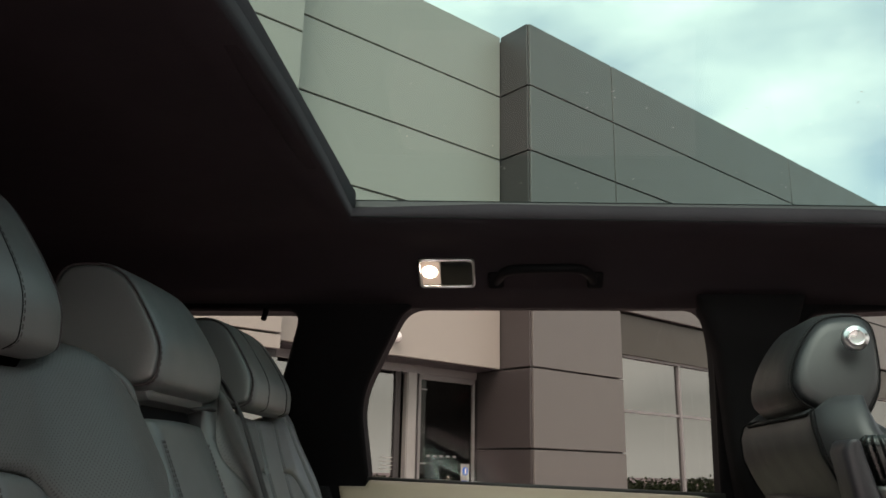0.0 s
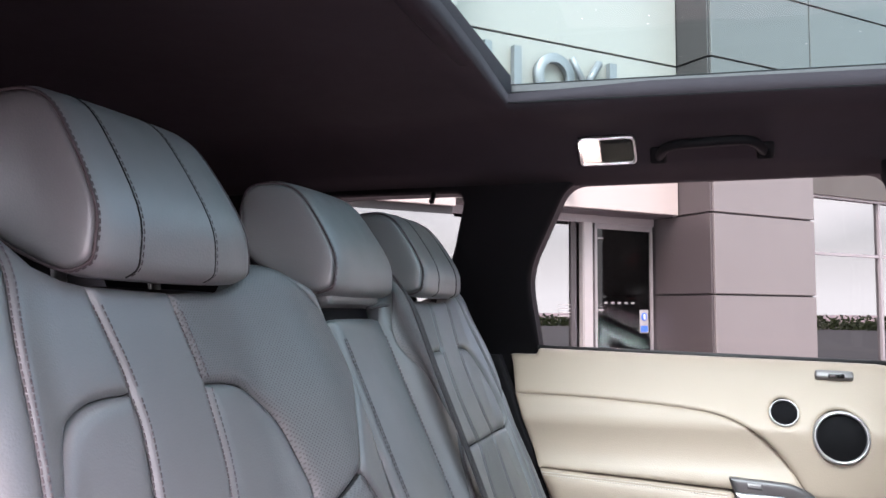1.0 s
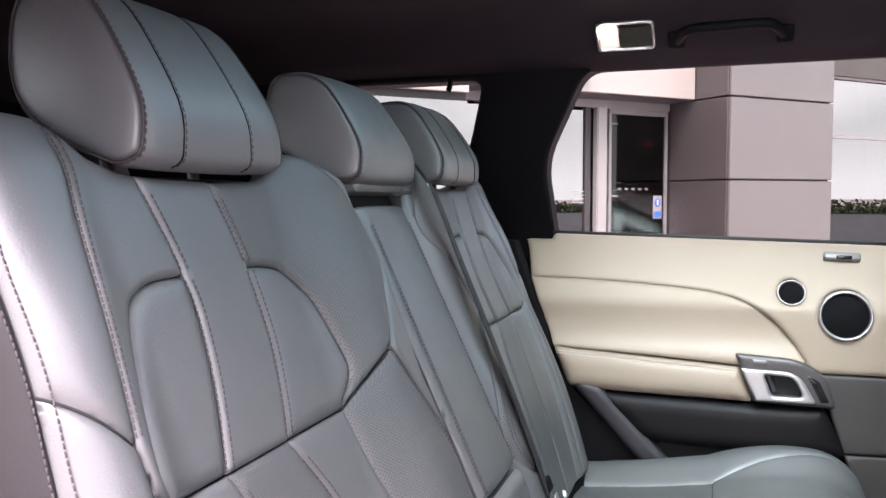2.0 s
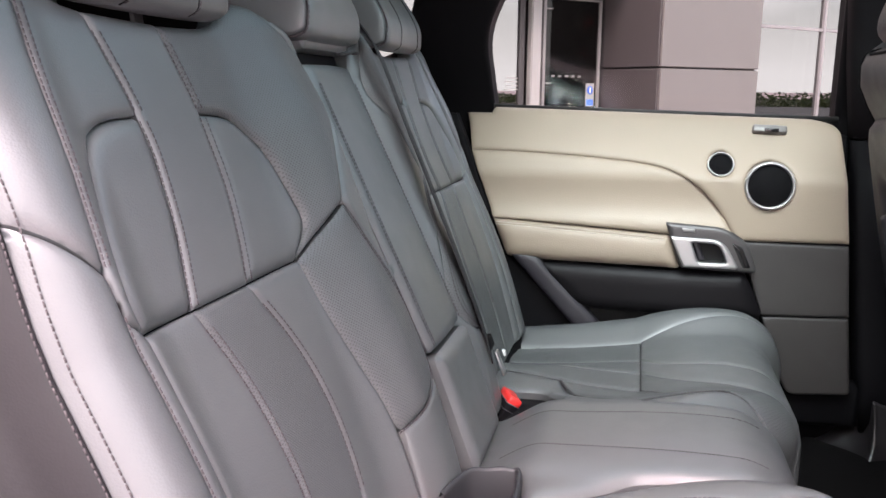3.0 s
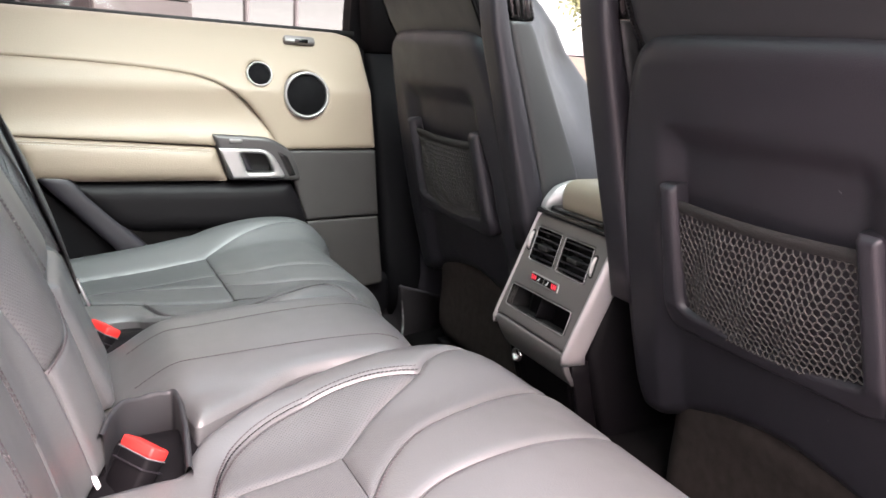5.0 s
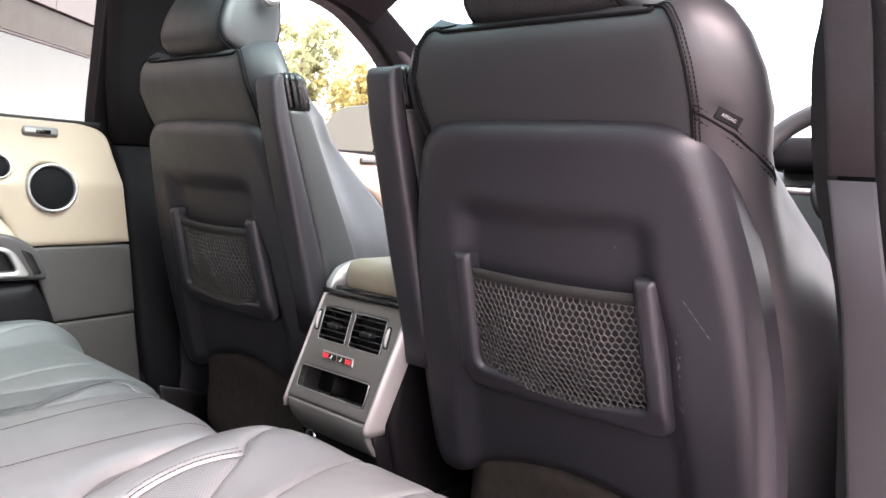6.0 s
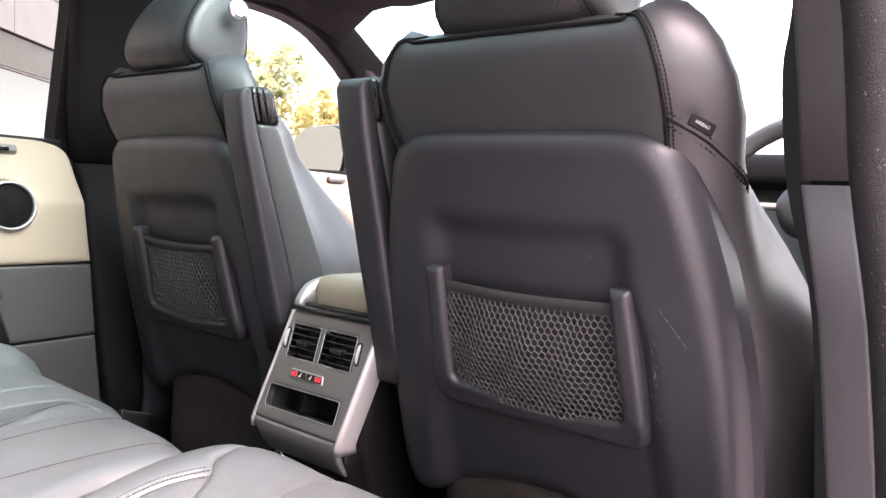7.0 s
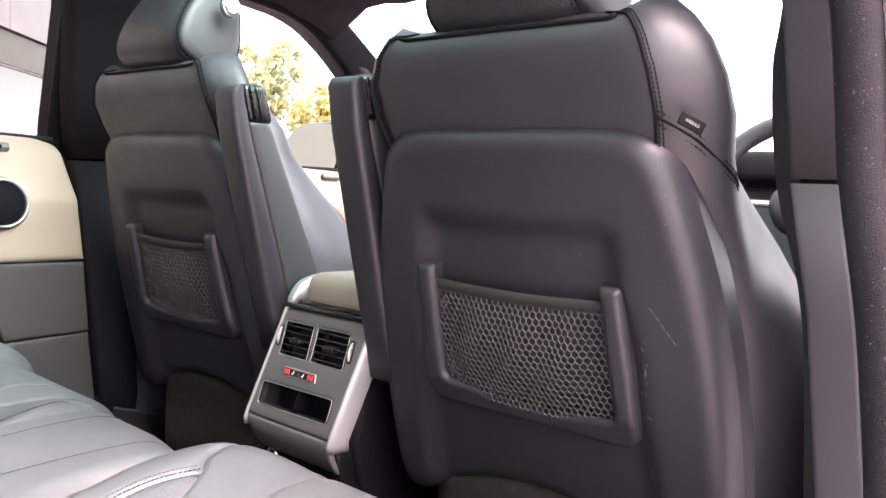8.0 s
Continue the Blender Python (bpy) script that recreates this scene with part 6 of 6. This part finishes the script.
# the composite panel again, with shade put into its colour
PANEL_SHADED = surface("shaded_composite_panel", (0.034, 0.030, 0.030), 0.38, vary=0.05, scale=0.8, grain=40, bump=0.01)
BROWN = surface("brown_metal_fascia", (0.030, 0.026, 0.019), 0.45, vary=0.05, scale=1, bump=0.01)
JOINT = surface("dark_joint", (0.03, 0.03, 0.03), 0.8, bump=0)
FRAME_GREY = surface("grey_aluminium_frame", (0.15, 0.15, 0.15), 0.4, vary=0.04, bump=0.01)
POST = surface("pale_post", (0.22, 0.225, 0.215), 0.4, vary=0.04, bump=0.01)
SHOP_GLASS = glass("shop_glass", (0.10, 0.105, 0.11), 0.0, 0.27)
DOOR_GLASS = glass("dark_door_glass", (0.12, 0.105, 0.11), 0.0, 0.03)
BC = Vector((0.213, 7.0, 0))
ang = radians(45.5)
DV = Vector((math.cos(ang), math.sin(ang), 0))
PV = Vector((-DV.y, DV.x, 0))


def on(a, b, z):
    """A point of the building: a metres along the front, b metres behind it."""
    return BC + DV * a + PV * b + Vector((0, 0, z))


def cladding(wall, name, a0, a1, b0, b1, zs, mat, along="a", cuts=()):
    """Panels with open joints over a dark backing, from level to level."""
    gap = 0.018
    stops = [a0, *cuts, a1] if along == "a" else [b0, *cuts, b1]
    for p, q in zip(stops[:-1], stops[1:]):
        for z0, z1 in zip(zs[:-1], zs[1:]):
            bm = bmesh.new()
            bmesh.ops.create_cube(bm, size=1)
            L = abs(q - p) - gap
            bmesh.ops.scale(bm, vec=(L, 0.03, z1 - z0 - gap), verts=bm.verts)
            bmesh.ops.bevel(bm, geom=bm.edges[:], offset=0.004, segments=1, affect="EDGES")
            mid = (p + q) / 2
            c = on(mid, b0, (z0 + z1) / 2) if along == "a" else on(a0, mid, (z0 + z1) / 2)
            rot = Euler((0, 0, ang if along == "a" else ang + math.pi / 2)).to_matrix().to_4x4()
            bmesh.ops.transform(bm, matrix=Matrix.Translation(c) @ rot, verts=bm.verts)
            part(name, bm, mat, wall, smooth=False)


def slab(name, a0, a1, b0, b1, z0, z1, mat, parent, label="", bevel=0.0):
    bm = bmesh.new()
    bmesh.ops.create_cube(bm, size=1)
    bmesh.ops.scale(bm, vec=(a1 - a0, b1 - b0, z1 - z0), verts=bm.verts)
    if bevel:
        bmesh.ops.bevel(bm, geom=bm.edges[:], offset=bevel, segments=2, affect="EDGES")
    bmesh.ops.transform(bm, matrix=Matrix.Translation(on((a0 + a1) / 2, (b0 + b1) / 2, (z0 + z1) / 2)) @ Euler((0, 0, ang)).to_matrix().to_4x4(), verts=bm.verts)
    return part(name, bm, mat, parent, label, smooth=False)


def building():
    b = thing("showroom_building", on(0, 2, 0), "car showroom clad in grey composite panels with dark joints", "building")
    LV = [0.0, 0.755, 1.515, 2.285, 3.04, 3.78, 4.54, 5.285, 6.03]
    # right wing: pier, then glazing under a brown fascia
    slab("wall", 0.03, 1.41, 0.03, 3.0, 0, 6.0, JOINT, b, "dark backing wall")
    slab("wall", 1.41, 12.0, 0.03, 3.0, 3.06, 6.0, JOINT, b, "dark backing wall")
    cladding(b, "panel", 0.0, 1.42, 0, 0, LV, PANEL)
    cladding(b, "panel", 1.42, 12.0, 0, 0, LV[4:], PANEL, cuts=(5.72, 10.0))
    # the pier's side faces: shade painted in by the darker panel colour
    cladding(b, "panel", 0.0, 0, 0.0, 0.42, LV[3:], PANEL_SHADED, "b")
    cladding(b, "panel", 0.0, 0, 0.0, 0.76, LV[:4], PANEL_SHADED, "b")
    slab("fascia", 1.43, 12.0, 0.05, 0.40, 2.58, 3.03, BROWN, b, "brown metal fascia")
    win = slab("shop_window", 1.43, 12.0, 0.12, 0.14, 0.05, 2.58, SHOP_GLASS, b, "large shop window that mirrors the sky")
    for a in (1.45, 2.63, 3.81):
        slab("mullion", a - 0.018, a + 0.018, 0.09, 0.16, 0, 2.58, FRAME_GREY, win, "grey mullion")
    slab("transom", 1.43, 3.8, 0.10, 0.15, 1.955, 1.985, FRAME_GREY, win, "pale transom")
    slab("window_head", 1.43, 12.0, 0.08, 0.16, 2.555, 2.60, FRAME_GREY, win)
    # indoor dimness is painted into this wall's colour
    slab("back_wall", 1.43, 12.0, 3.0, 3.1, 0, 3.0, PANEL_SHADED, b, "back wall inside, its dimness put into the colour")
    # upper mass over the entrance
    slab("wall", -2.64, 0.02, 0.46, 3.0, 2.32, 6.0, JOINT, b, "dark backing wall")
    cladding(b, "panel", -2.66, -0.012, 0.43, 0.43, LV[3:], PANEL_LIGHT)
    # shade under the overhang is painted into the soffit
    slab("soffit", -2.66, -0.01, 0.46, 3.0, 2.285, 2.32, PANEL_SHADED, b, "soffit over the entrance, shade put into its colour")
    # further left, standing forward
    slab("wall", -7.0, -2.70, 0.14, 3.0, 0.0, 6.6, JOINT, b, "dark backing wall")
    cladding(b, "panel", -2.70, 0, 0.10, 0.45, LV[3:], PANEL, "b")
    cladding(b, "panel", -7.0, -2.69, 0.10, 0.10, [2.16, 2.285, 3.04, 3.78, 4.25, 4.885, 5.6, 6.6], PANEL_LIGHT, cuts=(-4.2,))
    sw = slab("shop_window", -7.0, -2.72, 0.08, 0.10, 0.05, 2.10, SHOP_GLASS, b, "shop window that mirrors the sky")
    # entrance
    e = slab("entrance", -2.7, -0.02, 1.42, 1.5, 0, 2.3, JOINT, b, "recessed entrance")
    dg = slab("door_leaf", -0.74, -0.03, 0.80, 0.82, 0.02, 2.16, DOOR_GLASS, b, "dark glass door leaf")
    for a0, a1 in ((-0.765, -0.735), (-0.055, -0.025)):
        slab("door_frame", a0, a1, 0.78, 0.84, 0, 2.2, FRAME_GREY, dg, "grey aluminium frame")
    slab("door_frame", -0.765, -0.025, 0.78, 0.84, 2.16, 2.21, FRAME_GREY, dg, "grey aluminium frame")
    for z in (1.36, 2.06):
        slab("hinge", -0.735, -0.66, 0.775, 0.80, z, z + 0.012, FRAME_GREY, dg, "pale hinge")
    slab("post", -0.92, -0.80, 0.76, 0.84, 0, 2.22, POST, b, "pale door post", 0.01)
    slab("door_head", -2.7, -0.02, 0.76, 0.84, 2.21, 2.285, FRAME_GREY, b)
    sp = slab("side_window", -2.7, -1.03, 0.80, 0.82, 0.05, 2.18, SHOP_GLASS, b, "side window that mirrors the sky")
    slab("window_frame", -1.05, -0.99, 0.78, 0.84, 0, 2.21, JOINT, sp, "black frame")
    for k in range(4):
        slab("notice", -1.20 + 0.015 * (k % 2), -1.045, 0.792, 0.794, 1.30 + k * 0.035, 1.308 + k * 0.035, POST, sp, "line of white print")
    # a dotted band across the door, and the blue sign
    for k in range(5):
        slab("dot", -0.64 + k * 0.085, -0.60 + k * 0.085, 0.796, 0.798, 1.425, 1.445, FRAME_GREY, dg, "pale dot on the glass")
    sg = slab("sign", -0.195, -0.085, 0.790, 0.794, 1.14, 1.37, POST, dg, "small white and blue notice")
    slab("bar", -0.185, -0.095, 0.787, 0.790, 1.15, 1.21, BLUE, sg, "blue bar")
    lathe("disc", [(0.0, 0.002), (0.040, 0.002), (0.041, 0)], on(-0.14, 0.788, 1.30), -PV, BLUE, sg, "blue disc", 24)
    slab("mark", -0.147, -0.133, 0.783, 0.786, 1.275, 1.325, WHITE_PLASTIC, sg, "white mark")
    # white lamp on the wall
    lathe("wall_lamp", [(0.0, 0.10), (0.03, 0.095), (0.05, 0.06), (0.055, 0.0)], on(-1.38, 0.41, 2.47), -PV - Vector((0, 0, 0.3)), WHITE_PLASTIC, b, "small white wall lamp", 24)
    return b


BLUE = surface("blue_print", (0.02, 0.10, 0.42), 0.4, bump=0)
building()


# raised letter shapes on the upper wall, kept as plain forms
def wall_letters():
    t = thing("wall_sign", on(-1.6, 0.40, 3.05), "raised satin metal sign shapes on the upper wall", "sign")
    STEEL = surface("satin_steel", (0.17, 0.18, 0.185), 0.5, metal=0.3, vary=0.05, bump=0)
    z0, z1 = 3.23, 3.66
    for a in (-2.29, -1.99):
        slab("letter_shape", a, a + 0.075, 0.33, 0.39, z0, z1, STEEL, t, "upright metal bar")
    lathe("letter_shape", [(0.13, -0.03), (0.21, -0.03), (0.21, 0.03), (0.13, 0.03), (0.13, -0.03)], on(-1.55, 0.36, 3.445), PV, STEEL, t, "metal ring", 40)
    for s in (-1, 1):
        p, q = on(-1.19, 0.36, 3.40), on(-1.19 + s * 0.16, 0.36, 3.65)
        tube("letter_shape", [p, q], 0.04, STEEL, t, "slanted metal bar", sides=4)
    slab("letter_shape", -0.93, -0.85, 0.33, 0.39, z0, z1, STEEL, t, "upright metal bar")
    return t


wall_letters()

# ---- trees ----
BARK = surface("bark", (0.10, 0.075, 0.055), 0.9, vary=0.3, scale=12, grain=60, bump=0.6)


def leaf_mat(name, a, b):
    m, nt, bs = mat_base(name)
    gi = nt.nodes.new("ShaderNodeNewGeometry")
    mx = nt.nodes.new("ShaderNodeMixRGB")
    mx.inputs[1].default_value = (*a, 1)
    mx.inputs[2].default_value = (*b, 1)
    nt.links.new(gi.outputs["Random Per Island"], mx.inputs[0])
    nt.links.new(mx.outputs[0], bs.inputs["Base Color"])
    bs.inputs["Roughness"].default_value = 0.6
    tl = nt.nodes.new("ShaderNodeBsdfTranslucent")
    sh = nt.nodes.new("ShaderNodeMixShader")
    sh.inputs[0].default_value = 0.5
    nt.links.new(mx.outputs[0], tl.inputs[0])
    nt.links.new(bs.outputs[0], sh.inputs[1])
    nt.links.new(tl.outputs[0], sh.inputs[2])
    nt.links.new(sh.outputs[0], nt.nodes["Material Output"].inputs[0])
    return m


AUTUMN = leaf_mat("autumn_leaves", (0.44, 0.40, 0.17), (0.56, 0.50, 0.23))
AUTUMN_GREEN = leaf_mat("turning_leaves", (0.33, 0.37, 0.22), (0.44, 0.45, 0.25))
GREEN = leaf_mat("green_leaves", (0.035, 0.055, 0.025), (0.07, 0.09, 0.035))


def tree(at, height, spread, leaves, mat, seed, label, n=3200, size=0.16):
    rng = random.Random(seed)
    t = thing("tree", at, label, "tree")
    o = Vector(at)
    trunk = [o + Vector((0.1 * math.sin(k), 0.1 * math.cos(k * 1.3), height * k / 8)) for k in range(8)]
    tube("trunk", trunk, [0.16 * height / 8 * (1 - k / 9) + 0.02 for k in range(8)], BARK, t, sides=8)
    tips = []
    for k in range(16):
        s = trunk[2 + k % 5]
        w = rng.uniform(0, 6.283)
        L = spread * rng.uniform(0.5, 1.0)
        e = s + Vector((math.cos(w) * L, math.sin(w) * L, rng.uniform(0.15, 0.42) * height))
        mid = (s + e) / 2 + Vector((0, 0, 0.1 * height * rng.uniform(-0.2, 0.6)))
        tube("limb", [s, mid, e], [0.05, 0.03, 0.012], BARK, t, sides=5)
        tips += [mid, e]
    tips.append(trunk[-1])
    verts, faces = [], []
    for k in range(n):
        c = tips[rng.randrange(len(tips))]
        r = abs(rng.gauss(0, 0.42)) * spread * 0.55
        p = c + Vector((rng.gauss(0, 1), rng.gauss(0, 1), rng.gauss(0, 0.8))).normalized() * r
        a = Vector((rng.gauss(0, 1), rng.gauss(0, 1), rng.gauss(0, 1))).normalized() * size * rng.uniform(0.5, 1)
        bvec = a.cross(Vector((rng.gauss(0, 1), rng.gauss(0, 1), rng.gauss(0, 1)))).normalized() * size * 0.45
        i = len(verts)
        verts += [p - a, p + bvec, p + a, p - bvec]
        faces.append((i, i + 1, i + 2, i + 3))
    raw("crown", verts, faces, mat, t, leaves, smooth=False)
    return t


tree((28.4, 33.2, 0), 5.6, 2.4, "yellowing leaves", AUTUMN, 3, "broadleaf tree with yellowing autumn leaves beside the forecourt", 3600, 0.24)
tree((25.6, 34.6, 0), 8.2, 2.3, "yellow-green leaves", AUTUMN_GREEN, 8, "broadleaf tree with yellow-green leaves beside the forecourt", 2600, 0.24)

# a far wood behind the doorway's side, mirrored by the shop windows
rng = random.Random(11)
verts, faces = [], []
for k in range(30000):
    az = radians(rng.uniform(-115, 27))
    x, y = 75 * math.cos(az) + rng.gauss(0, 1.5), 75 * math.sin(az) + rng.gauss(0, 1.5)
    w = az * 190
    top = 1.0 + 0.9 * noise.noise((w * 0.05, 3, 0)) + 0.7 * noise.noise((w * 0.2, 9, 0))
    z = rng.uniform(0, max(0.6, top))
    p = Vector((x, y, z))
    a = Vector((rng.gauss(0, 1), rng.gauss(0, 1), rng.gauss(0, 1))).normalized() * 0.17
    c = a.cross(Vector((rng.gauss(0, 1), rng.gauss(0, 1), rng.gauss(0, 1)))).normalized() * 0.13
    i = len(verts)
    verts += [p - a, p + c, p + a, p - c]
    faces.append((i, i + 1, i + 2, i + 3))
tagged(raw("far_wood", verts, faces, GREEN, smooth=False), "dark green belt of trees far across the car park", "trees", kind="stuff")
